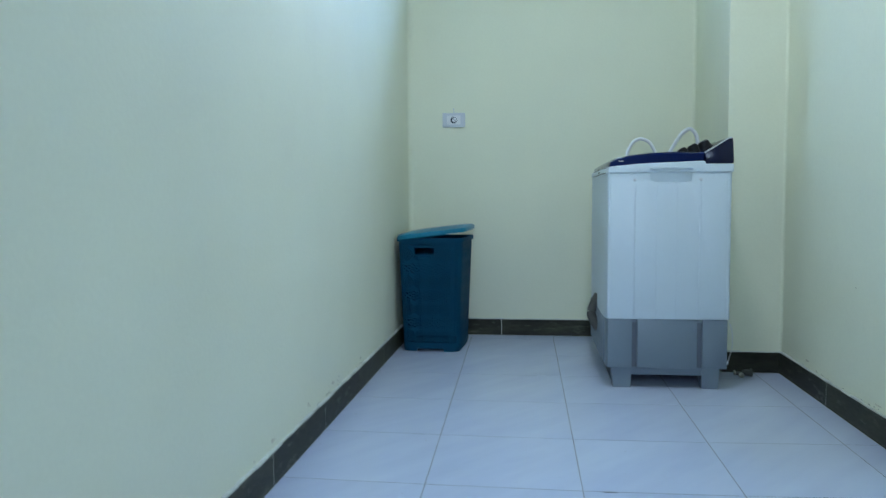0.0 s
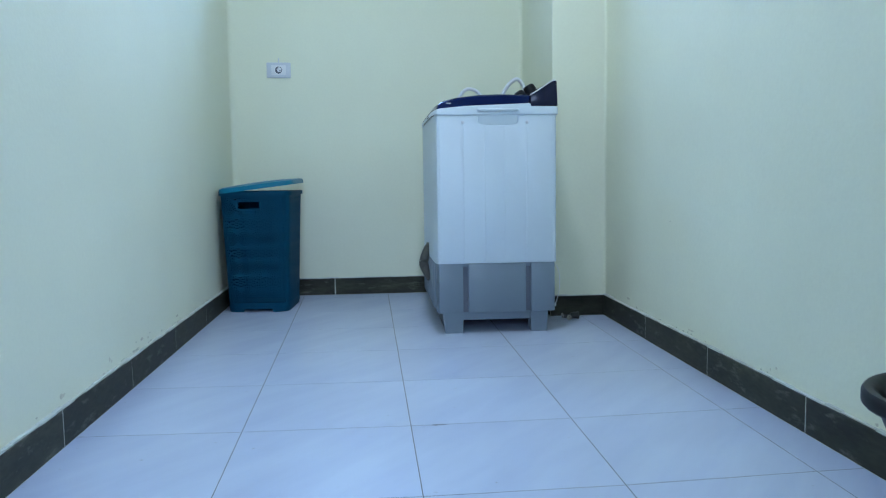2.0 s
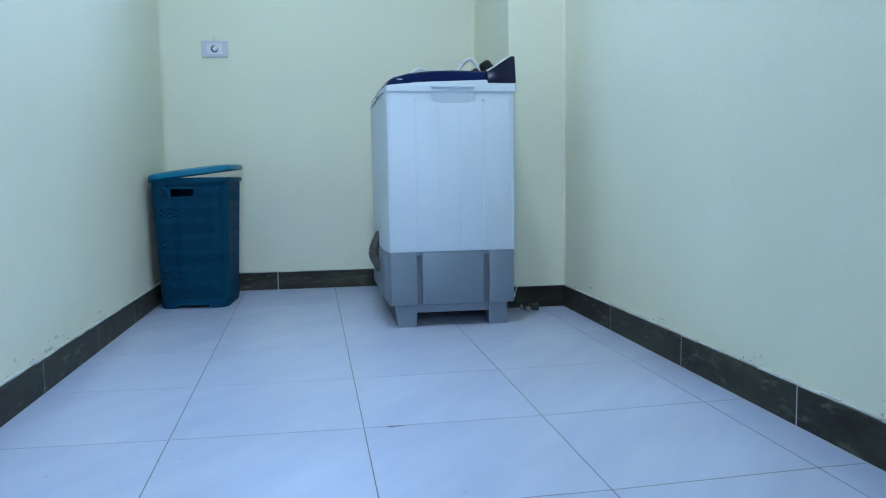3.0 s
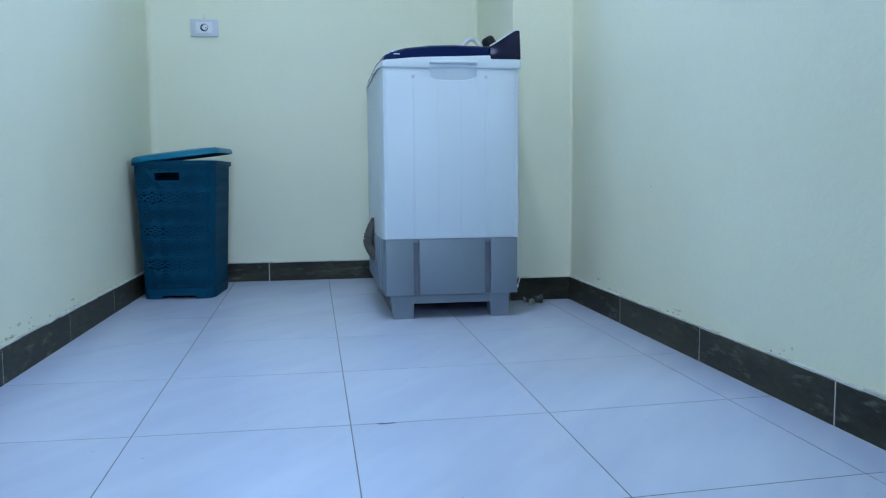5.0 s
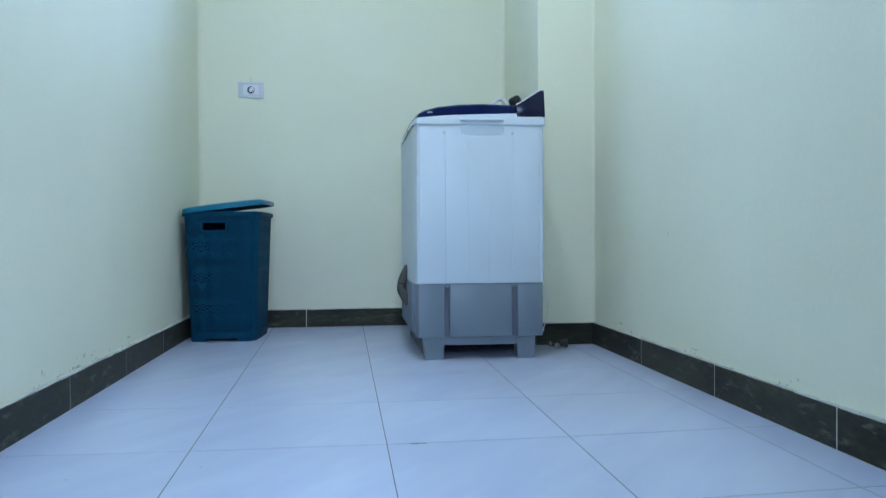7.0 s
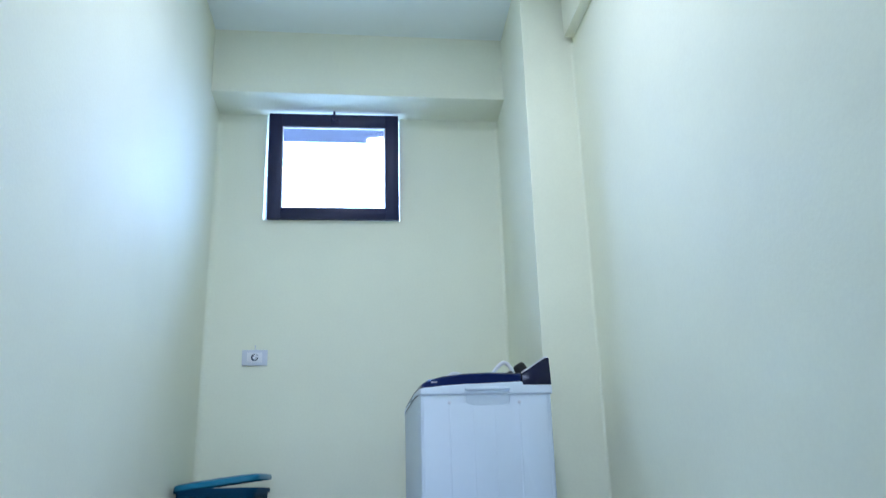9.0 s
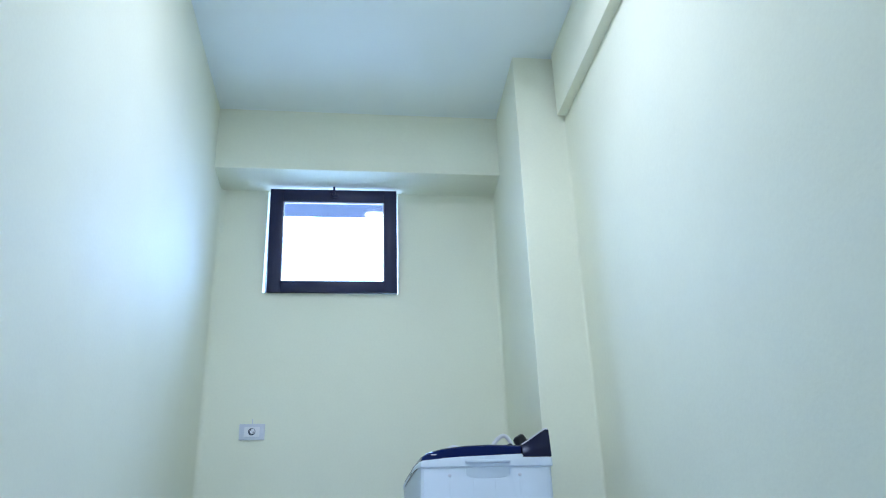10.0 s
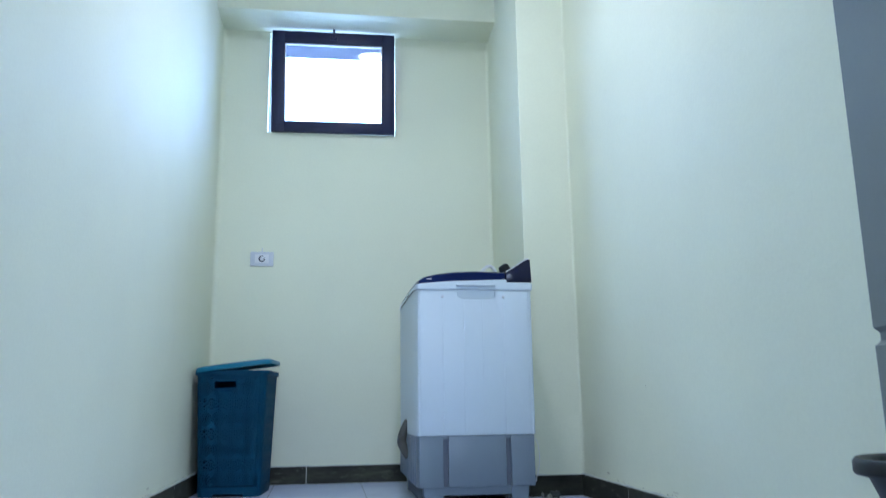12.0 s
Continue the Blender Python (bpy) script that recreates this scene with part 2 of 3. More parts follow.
mesh_ob("wall_left", boxes((-0.15, 0, YF - 0.15, 0.24, -0.05, CEIL)), M_WALL, kind="structure", label="cream painted plaster wall with scuffs over the dark skirting")
mesh_ob("wall_right", boxes((W, W + 0.15, YF - 0.15, 0.24, -0.05, CEIL)), M_WALL, kind="structure", label="cream painted plaster wall with a soft sheen")
mesh_ob("wall_back", boxes((0, WX0, 0, 0.24, -0.05, CEIL), (WX1, W, 0, 0.24, -0.05, CEIL), (WX0, WX1, 0, 0.24, -0.05, WZ0), (WX0, WX1, 0, 0.24, WZ1, CEIL)), M_WALL, kind="structure", label="cream painted plaster wall with a small window high up")
mesh_ob("wall_front", boxes((0, DX0, YF - 0.15, YF, -0.05, CEIL), (DX1, W, YF - 0.15, YF, -0.05, CEIL), (DX0, DX1, YF - 0.15, YF, DZ, CEIL)), M_WALL, kind="structure", label="cream painted wall round the doorway")
mesh_ob("pillar", extrude([(PX - 0.014, PY), (W + 0.03, PY), (W + 0.03, 0.03), (PX + 0.014, 0.03)], "z", -0.04, CEIL + 0.02, bev=0.003), M_WALL, kind="structure", label="square corner pillar in the cream wall paint")
mesh_ob("beam_back", boxes((-0.03, PX + 0.03, BEAM_Y, 0.03, BEAM_Z, CEIL + 0.02), bev=0.004), M_WALL, kind="structure", label="cream painted beam over the small window")
mesh_ob("beam_right", boxes((W - 0.045, W + 0.03, YF - 0.03, PY - 0.03, 2.455, CEIL + 0.02), bev=0.003), M_WALL, kind="structure", label="shallow cream painted beam along the wall under the ceiling")
mesh_ob("ceiling", boxes((-0.15, W + 0.15, YF - 0.15, 0.24, CEIL, CEIL + 0.15)), M_CEIL, kind="structure", label="flat white painted ceiling")
floor = mesh_ob("floor", boxes((-0.15, W + 0.15, YF - 0.15, 0.24, -0.12, -0.0004)), M_GROUT, kind="structure", label="pale glazed floor tiles with thin grey joints")


def fillet(name, cx, cy, sx, sy, r, z0, z1):
    """Soft rounding of plaster where two walls meet; sx, sy point into the room."""
    arc = [(cx + sx * r * (1 - math.cos(radians(a))), cy + sy * r * (1 - math.sin(radians(a)))) for a in range(0, 91, 9)]
    arc = [(x + sx * 0.0002, y + sy * 0.0002) for x, y in arc]
    mesh_ob(name, extrude([(cx - sx * 0.004, cy - sy * 0.004)] + arc[::-1], "z", z0, z1), M_WALL, kind="structure", smooth=True)


fillet("corner_plaster", 0.0, 0.0, 1, -1, 0.030, 0.084, BEAM_Z + 0.005)
fillet("corner_plaster", W, PY, -1, -1, 0.012, 0.084, 2.46)
fillet("corner_plaster", PX + 0.014, 0.0, -1, -1, 0.020, 0.084, BEAM_Z + 0.005)

# the hall behind the doorway, unseen, assumed as a plain closed box
HX0, HX1, HY = -0.9, 2.7, -6.6
mesh_ob("hall_floor", boxes((HX0, HX1, HY, YF - 0.15, -0.12, 0)), M_HALL, kind="structure")
mesh_ob("hall_ceiling", boxes((HX0, HX1, HY, YF - 0.15, CEIL, CEIL + 0.15)), M_CEIL, kind="structure")
mesh_ob("hall_wall", boxes((HX0 - 0.1, HX0, HY, YF - 0.15, -0.1, CEIL), (HX1, HX1 + 0.1, HY, YF - 0.15, -0.1, CEIL), (HX0, HX1, HY - 0.1, HY, -0.1, CEIL),
                           (HX0, -0.15, YF - 0.15, YF, -0.1, CEIL), (W + 0.15, HX1, YF - 0.15, YF, -0.1, CEIL)), M_WALL, kind="structure")
mesh_ob("ground", boxes((-60, 60, 0.5, 120, -3.3, -3.2)), M_HALL, kind="structure")

# door frame
df = thing("door_frame", "grey painted timber frame round the doorway", "door frame", (0, 0, 0))
df["kind"] = "structure"
part("jamb", boxes((DX0, DX0 + 0.035, YF - 0.155, YF + 0.004, 0.0, DZ), bev=0.002), M_DOOR, df)
part("jamb", boxes((DX1 - 0.02, DX1 + 0.015, YF - 0.155, YF + 0.004, 0.0, DZ), bev=0.002), M_DOOR, df)
part("head", boxes((DX0 + 0.036, DX1 - 0.021, YF - 0.155, YF + 0.004, DZ - 0.035, DZ), bev=0.002), M_DOOR, df)


# ---- window ----
# Dark grey carries the shade of the window head; the strip is added.
M_HEAD_SHADE = mat("head_shade_grey", (0.11, 0.125, 0.17), 0.9, vary=0.15, scale=6, bump=0.4)
mesh_ob("window_head_strip", boxes((WX0 + 0.002, WX1 - 0.002, 0.152, 0.242, WZ1 - 0.004, WZ1 - 0.001), (WX0 - 0.15, WX1 + 0.15, 0.242, 0.295, WZ1 - 0.004, WZ1 + 0.10)), M_HEAD_SHADE, kind="structure", label="added strip at the window head, its shade put into the dark grey")


def build_window():
    w = thing("window_1", "small dark metal hopper window with its sash tilted slightly inward", "window", ((WX0 + WX1) / 2, 0.0, WZ0))
    w["kind"] = "structure"
    hw = (WX1 - WX0) / 2
    h = WZ1 - WZ0
    fr = [(-hw + 0.001, -hw + 0.012, 0.10, 0.15, 0.001, h - 0.001), (hw - 0.012, hw - 0.001, 0.10, 0.15, 0.001, h - 0.001),
          (-hw + 0.013, hw - 0.013, 0.10, 0.15, 0.001, 0.014)]
    # Top bar darkened as if shaded; the other frame bars are pale.
    part("frame_head", boxes((-hw + 0.013, hw - 0.013, 0.10, 0.15, h - 0.014, h - 0.001)), M_HEAD_SHADE, w, "frame head with shade put into its grey")
    part("window_frame", boxes(*fr), M_SOCKET, w, "pale fixed outer frame")
    sash = new("sash")
    sash.parent = w
    sash.matrix_local = pose(0.0085, -0.006, 0.000, 5.5, -0.4, 0)
    sw, sh, b, bb = hw - 0.0145, h - 0.014, 0.068, 0.058
    part("stile", boxes((-sw, -sw + b, -0.022, 0.022, 0, sh), bev=0.0006), M_FRAME, sash)
    part("stile", boxes((sw - b, sw, -0.022, 0.022, 0, sh), bev=0.0006), M_FRAME, sash)
    part("rail", boxes((-sw + b, sw - b, -0.022, 0.022, 0, bb), bev=0.0006), M_FRAME, sash)
    part("rail", boxes((-sw + b, sw - b, -0.022, 0.022, sh - b, sh), bev=0.0006), M_FRAME, sash)
    bead = 0.006
    part("glazing_bead", boxes((-sw + b, -sw + b + bead, -0.012, 0.0, bb, sh - b), (sw - b - bead, sw - b, -0.012, 0.0, bb, sh - b),
                               (-sw + b + bead, sw - b - bead, -0.012, 0.0, bb, bb + bead), (-sw + b + bead, sw - b - bead, -0.012, 0.0, sh - b - bead, sh - b)), M_SOCKET, sash, "thin pale glazing bead")
    g = part("pane", boxes((-sw + b, sw - b, 0.001, 0.005, bb, sh - b)), M_GLASS, sash, smooth=False)
    g.visible_shadow = False
    lt = bmesh.new()
    box(lt, -0.02, 0.02, -0.034, -0.022, sh - 0.045, sh - 0.02, bev=0.003)
    box(lt, -0.006, 0.006, -0.04, -0.03, sh - 0.05, sh + 0.012, bev=0.002)
    lathe(lt, [(0.009, 0), (0.011, 0.006), (0.009, 0.014)], pose(0, -0.034, sh - 0.03, 90, 0, 0), 12)
    part("latch", lt, M_FRAME, sash, "small black catch")


build_window()


# ---- the open door ----
LEAF, TH = 0.80, 0.040
GROOVES = (0.085, 0.45, 0.82, 1.19, 1.56, 1.93)


def build_door():
    d = thing("door_1", "plain grey painted door with wide horizontal grooves, standing open", "door", (0.985, -4.165, 0.006), -12.7)
    d["kind"] = "structure"
    top = 2.05
    left, right = [(0.0, 0.0)], [(TH, 0.0)]
    for z in GROOVES:
        z -= 0.006
        for s, arr in ((1, left), (-1, right)):
            x = 0.0 if s == 1 else TH
            arr += [(x, z - 0.009), (x + s * 0.006, z - 0.004), (x + s * 0.006, z + 0.004), (x, z + 0.009)]
    left.append((0.0, top))
    right.append((TH, top))
    prof = left + right[::-1]
    bm = extrude(prof, "y", 0.0, LEAF)
    part("leaf", bm, M_DOOR, d, smooth=False)
    # lever handles on both faces
    for s, name in ((-1, "door_handle"), (1, "door_handle")):
        h = bmesh.new()
        x0 = 0.0 if s < 0 else TH
        box(h, min(x0, x0 + s * 0.008), max(x0, x0 + s * 0.008), LEAF - 0.085, LEAF - 0.045, 0.93, 1.15, bev=0.002)
        tube(h, [(x0, LEAF - 0.065, 1.06), (x0 + s * 0.045, LEAF - 0.065, 1.06), (x0 + s * 0.05, LEAF - 0.10, 1.06), (x0 + s * 0.05, LEAF - 0.19, 1.058)], 0.009, 10)
        part(name, h, M_STEEL, d, "satin steel lever handle")
    for z in (0.25, 1.0, 1.8):
        hb = bmesh.new()
        lathe(hb, [(0.007, 0), (0.007, 0.09)], Matrix.Translation((-0.004, -0.004, z)), 10)
        part("hinge", hb, M_STEEL, d)


build_door()


# ---- cloth hung on the door handle ----
def build_cloth():
    c = thing("cloth", "grey cloth with dark spots hanging folded from the door handle", "cloth", (0.985, -4.165, 0.0), -12.7)
    bm = bmesh.new()
    nu, nv = 26, 22
    grid = []
    for j in range(nv + 1):
        v = j / nv
        row = []
        for i in range(nu + 1):
            u = i / nu
            y = LEAF - 0.100 + u * 0.105 + 0.008 * math.sin(v * 7 + u * 3)
            z = 1.10 - v * (0.272 + 0.010 * math.sin(u * 11) + 0.006 * math.sin(u * 27))
            x = -0.0165 + (0.0085 * math.sin(u * 15 + v * 2.6) + 0.002 * math.sin(u * 41 + v * 5)) * (0.3 + v * 0.7)
            row.append(bm.verts.new((x, y, z)))
        grid.append(row)
    for j in range(nv):
        for i in range(nu):
            bm.faces.new((grid[j][i], grid[j][i + 1], grid[j + 1][i + 1], grid[j + 1][i]))
    bmesh.ops.solidify(bm, geom=bm.faces[:], thickness=0.004)
    part("fabric", bm, M_CLOTH, c)


build_cloth()


# ---- scuffs on the paint ----
M_SCUFF = mat("brown_scuff", (0.62, 0.60, 0.46), 0.8, vary=0.2, scale=40)


def scuff(wall, side, x, y, z, w, h, seed, material=None):
    """A thin irregular smear on a side wall."""
    rnd = random.Random(seed)
    bm = bmesh.new()
    ring = []
    for k in range(14):
        a = 2 * math.pi * k / 14
        r = rnd.uniform(0.45, 1.0)
        ring.append((y + math.cos(a) * w * r, z + math.sin(a) * h * r))
    a, b = sorted((x + side * 0.0003, x + side * 0.0008))
    bm = extrude(ring, "x", a, b)
    part("scuff", bm, material or M_SCUFF, wall, "", smooth=False)


wl, wr = bpy.data.objects["wall_left"], bpy.data.objects["wall_right"]
for k, (y, z, w, h) in enumerate(((-1.905, 0.121, 0.006, 0.008), (-1.89, 0.112, 0.004, 0.006), (-2.22, 0.110, 0.018, 0.008), (-1.62, 0.118, 0.020, 0.006), (-1.20, 0.115, 0.022, 0.006))):
    scuff(wl, 1, 0.0, y, z, w, h, k)
for k, (y, z, w, h) in enumerate(((-1.10, 0.115, 0.020, 0.005), (-1.70, 0.106, 0.03, 0.004), (-1.52, 0.44, 0.004, 0.003))):
    scuff(wr, -1, W, y, z, w, h, 20 + k)

M_GRIME = mat("dark_grime", (0.34, 0.35, 0.28), 0.9, vary=0.3, scale=60)
for k in range(20):
    g = random.Random(300 + k)
    y0 = (-1.65, -1.74, -1.27, -1.90, -1.55, -1.70, -1.62)[k % 7]
    scuff(wl, 1, 0.0, y0 + g.gauss(0, 0.035), 0.0925 + abs(g.gauss(0, 0.003)) + (0.025 if k % 11 == 0 else 0), g.uniform(0.003, 0.014), g.uniform(0.0008, 0.0025), 400 + k, M_GRIME)
for k in range(9):
    g = random.Random(500 + k)
    scuff(wr, -1, W, g.uniform(-2.4, -0.9), 0.0925 + abs(g.gauss(0, 0.002)), g.uniform(0.002, 0.008), g.uniform(0.001, 0.003), 600 + k, M_GRIME)


rnd = random.Random(5)
for k in range(26):
    y = rnd.uniform(-3.3, -0.5) if k < 15 else rnd.uniform(-2.9, -0.9)
    z = 0.094 + rnd.uniform(0, 0.04) * rnd.random() ** 3
    scuff(wl if k < 15 else wr, 1 if k < 15 else -1, 0.0 if k < 15 else W, y, z, rnd.uniform(0.002, 0.011), rnd.uniform(0.0015, 0.005), 50 + k)


# ---- ceiling lamp, unseen, its form assumed ----
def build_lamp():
    t = thing("unseen_ceiling_lamp", "round flat white panel lamp assumed under the ceiling, out of view", "ceiling lamp", (0.90, -1.85, CEIL), 0)
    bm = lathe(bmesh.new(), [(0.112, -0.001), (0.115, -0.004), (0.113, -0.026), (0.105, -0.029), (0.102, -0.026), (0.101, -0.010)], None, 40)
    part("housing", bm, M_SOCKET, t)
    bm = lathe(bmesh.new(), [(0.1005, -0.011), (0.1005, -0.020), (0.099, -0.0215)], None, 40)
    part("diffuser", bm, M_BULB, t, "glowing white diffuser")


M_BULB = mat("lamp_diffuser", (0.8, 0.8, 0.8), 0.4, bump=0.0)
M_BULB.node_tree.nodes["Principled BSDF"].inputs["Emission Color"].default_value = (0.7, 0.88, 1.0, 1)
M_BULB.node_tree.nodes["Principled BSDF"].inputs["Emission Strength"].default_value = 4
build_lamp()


# ---- laundry hamper ----
def rounded(w, d, cham):
    """Outline of a box w by d (w along x, centred) with rounded corners."""
    pts = []
    for sx, sy, order in ((1, -1, 0), (1, 1, 1), (-1, 1, 2), (-1, -1, 3)):
        cx, cy = sx * (w / 2 - cham), sy * (d / 2 - cham)
        a0 = {0: -90, 1: 0, 2: 90, 3: 180}[order]
        for k in range(5):
            a = radians(a0 + 90 * k / 4)
            pts.append((cx + cham * math.cos(a), cy + cham * math.sin(a)))
    return pts


LACE_P, LACE_Q, LACE_N = 0.0650, 0.1315, 0.0005


def lace_pattern():
    """One repeat of the lace as a grid: True where the plastic is cut away."""
    cu, cz = np.meshgrid(np.arange(-LACE_P / 2, LACE_P / 2, LACE_N), np.arange(-LACE_Q / 2, LACE_Q / 2, LACE_N), indexing="ij")
    hole = (abs(cu) > 0.0012) & (abs(cu) < 0.0088) & (abs(cz) > 0.0012) & (abs(cz) < 0.0062)
    for ring, k, r, turn in ((0.0142, 10, 0.0029, 0.31), (0.0222, 14, 0.0031, 0.0), (0.0302, 18, 0.0027, 0.17)):
        for i in range(k):
            a = turn + 2 * math.pi * i / k
            hole |= np.hypot(cu - ring * math.cos(a), cz - ring * math.sin(a)) < r
    dz = abs(abs(cz) - LACE_Q / 2)
    for ou, oz, sz in ((0.0, 0.0105, 0.0072), (0.0120, 0.0, 0.0048), (0.0105, 0.0150, 0.0040), (0.0, 0.0235, 0.0040), (0.0275, 0.0050, 0.0036), (0.0215, 0.0130, 0.0042), (0.0290, 0.0205, 0.0042), (0.0190, 0.0, 0.0030), (0.0095, 0.0265, 0.0030)):
        hole |= abs(abs(cu) - ou) + abs(dz - oz) < sz
    return hole


LACE = lace_pattern()


def lace_hole(u, z, width):
    """Whether the lace pattern has a hole at the place u along a side, z up."""
    if z < 0.035 or z > 0.518 or abs(u) > width / 2 - 0.014:
        return False
    if z < 0.048:
        return z > 0.041 and (u * 90) % 1 > 0.5
    i = int(((u + 0.018) % LACE_P) / LACE_N) % LACE.shape[0]
    j = int(((z - 0.336 + LACE_Q / 2) % LACE_Q) / LACE_N) % LACE.shape[1]
    return bool(LACE[i, j])


def build_hamper():
    w, d, h = 0.315, 0.37, 0.543
    t = thing("laundry_hamper", "teal plastic hamper with lace cut-out pattern and its lid ajar", "laundry hamper", (0.189, -0.325, 0.0), -4)
    cell = 0.0018
    nz = int(h / cell)
    # ring of perimeter samples
    base = rounded(w, d, 0.048)
    per = []
    for (x0, y0), (x1, y1) in zip(base, base[1:] + base[:1]):
        L = math.hypot(x1 - x0, y1 - y0)
        k = max(1, round(L / cell))
        for i in range(k):
            per.append((x0 + (x1 - x0) * i / k, y0 + (y1 - y0) * i / k))
    n = len(per)
    verts, faces = [], []
    for j in range(nz + 1):
        z = j * cell
        s = 0.87 + 0.13 * z / h
        for x, y in per:
            verts.append((x * s, y * s, z))
    for j in range(nz):
        z = (j + 0.5) * cell
        for i in range(n):
            x, y = per[i]
            if y < -d / 2 + 0.022:
                u, wd = x, w
            elif y > d / 2 - 0.003:
                u, wd = None, 0
            elif abs(x) > w / 2 - 0.003:
                u, wd = (y, d) if x > 0 else (None, 0)
            else:
                u, wd = None, 0
            if u is not None and lace_hole(u + cell / 2, z, wd):
                continue
            if abs(y) > d / 2 - 0.003 and y < 0 and -0.070 < x < 0.024 and 0.470 < z < 0.501:
                continue
            if z < 0.012 and abs(y) > d / 2 - 0.003 and abs(x) < 0.075:
                continue
            a, b = j * n + i, j * n + (i + 1) % n
            faces.append((a, b, b + n, a + n))
    me = bpy.data.meshes.new("body")
    me.from_pydata(verts, [], faces)
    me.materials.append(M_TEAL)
    for p in me.polygons:
        p.use_smooth = True
    body = new("body", me)
    body.parent = t
    so = body.modifiers.new("thick", "SOLIDIFY")
    so.thickness, so.offset = 0.0022, -1
    # liner floor
    bm = extrude([(x * 0.86, y * 0.86) for x, y in base], "z", 0.014, 0.020)
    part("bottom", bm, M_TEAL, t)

    def ring(z0, z1, s0, s1, thick):
        bm = bmesh.new()
        loops = []
        for s, z in ((s0, z0), (s1, z1), (s1 - thick, z1), (s0 - thick, z0)):
            loops.append([bm.verts.new((x * s, y * s, z)) for x, y in base])
        for a, b in zip(loops, loops[1:] + loops[:1]):
            for i in range(len(base)):
                bm.faces.new((a[i], a[(i + 1) % len(base)], b[(i + 1) % len(base)], b[i]))
        return bm

    part("rim", ring(h - 0.014, h + 0.004, 1.045, 1.045, 0.075), M_TEAL, t)
    part("foot_band", ring(0.013, 0.032, 0.885, 0.892, 0.03), M_TEAL, t)
    # handle surround on the front
    hb = boxes((-0.0775, -0.0705, -d / 2 - 0.001, -d / 2 + 0.005, 0.463, 0.508), (0.0245, 0.0315, -d / 2 - 0.001, -d / 2 + 0.005, 0.463, 0.508),
               (-0.0705, 0.0245, -d / 2 - 0.001, -d / 2 + 0.005, 0.463, 0.4698), (-0.0705, 0.0245, -d / 2 - 0.001, -d / 2 + 0.005, 0.5012, 0.508), bev=0.001)
    box(hb, -0.053, 0.007, -d / 2 + 0.002, -d / 2 + 0.008, 0.447, 0.461, bev=0.002)
    part("handle_surround", hb, M_TEAL, t)
    # lid: shallow tray turned over, resting tilted on the rim
    bm = bmesh.new()
    loops = []
    for s, z in ((1.07, -0.014), (1.075, -0.001), (1.055, 0.006), (0.98, 0.010), (0.6, 0.015), (0.2, 0.017)):
        loops.append([bm.verts.new((x * s, y * s, z)) for x, y in base])
    under = [bm.verts.new((x * 1.045, y * 1.045, -0.013)) for x, y in base]
    under2 = [bm.verts.new((x * 1.02, y * 1.02, 0.002)) for x, y in base]
    loops = [under2, under] + loops
    for a, b in zip(loops, loops[1:]):
        for i in range(len(base)):
            bm.faces.new((a[i], a[(i + 1) % len(base)], b[(i + 1) % len(base)], b[i]))
    bm.faces.new(loops[-1])
    bm.faces.new(under2[::-1])
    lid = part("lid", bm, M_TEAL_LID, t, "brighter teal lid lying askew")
    lid.matrix_local = pose(0.004, -0.004, h + 0.031, 1.0, -6.8, 1)


build_hamper()


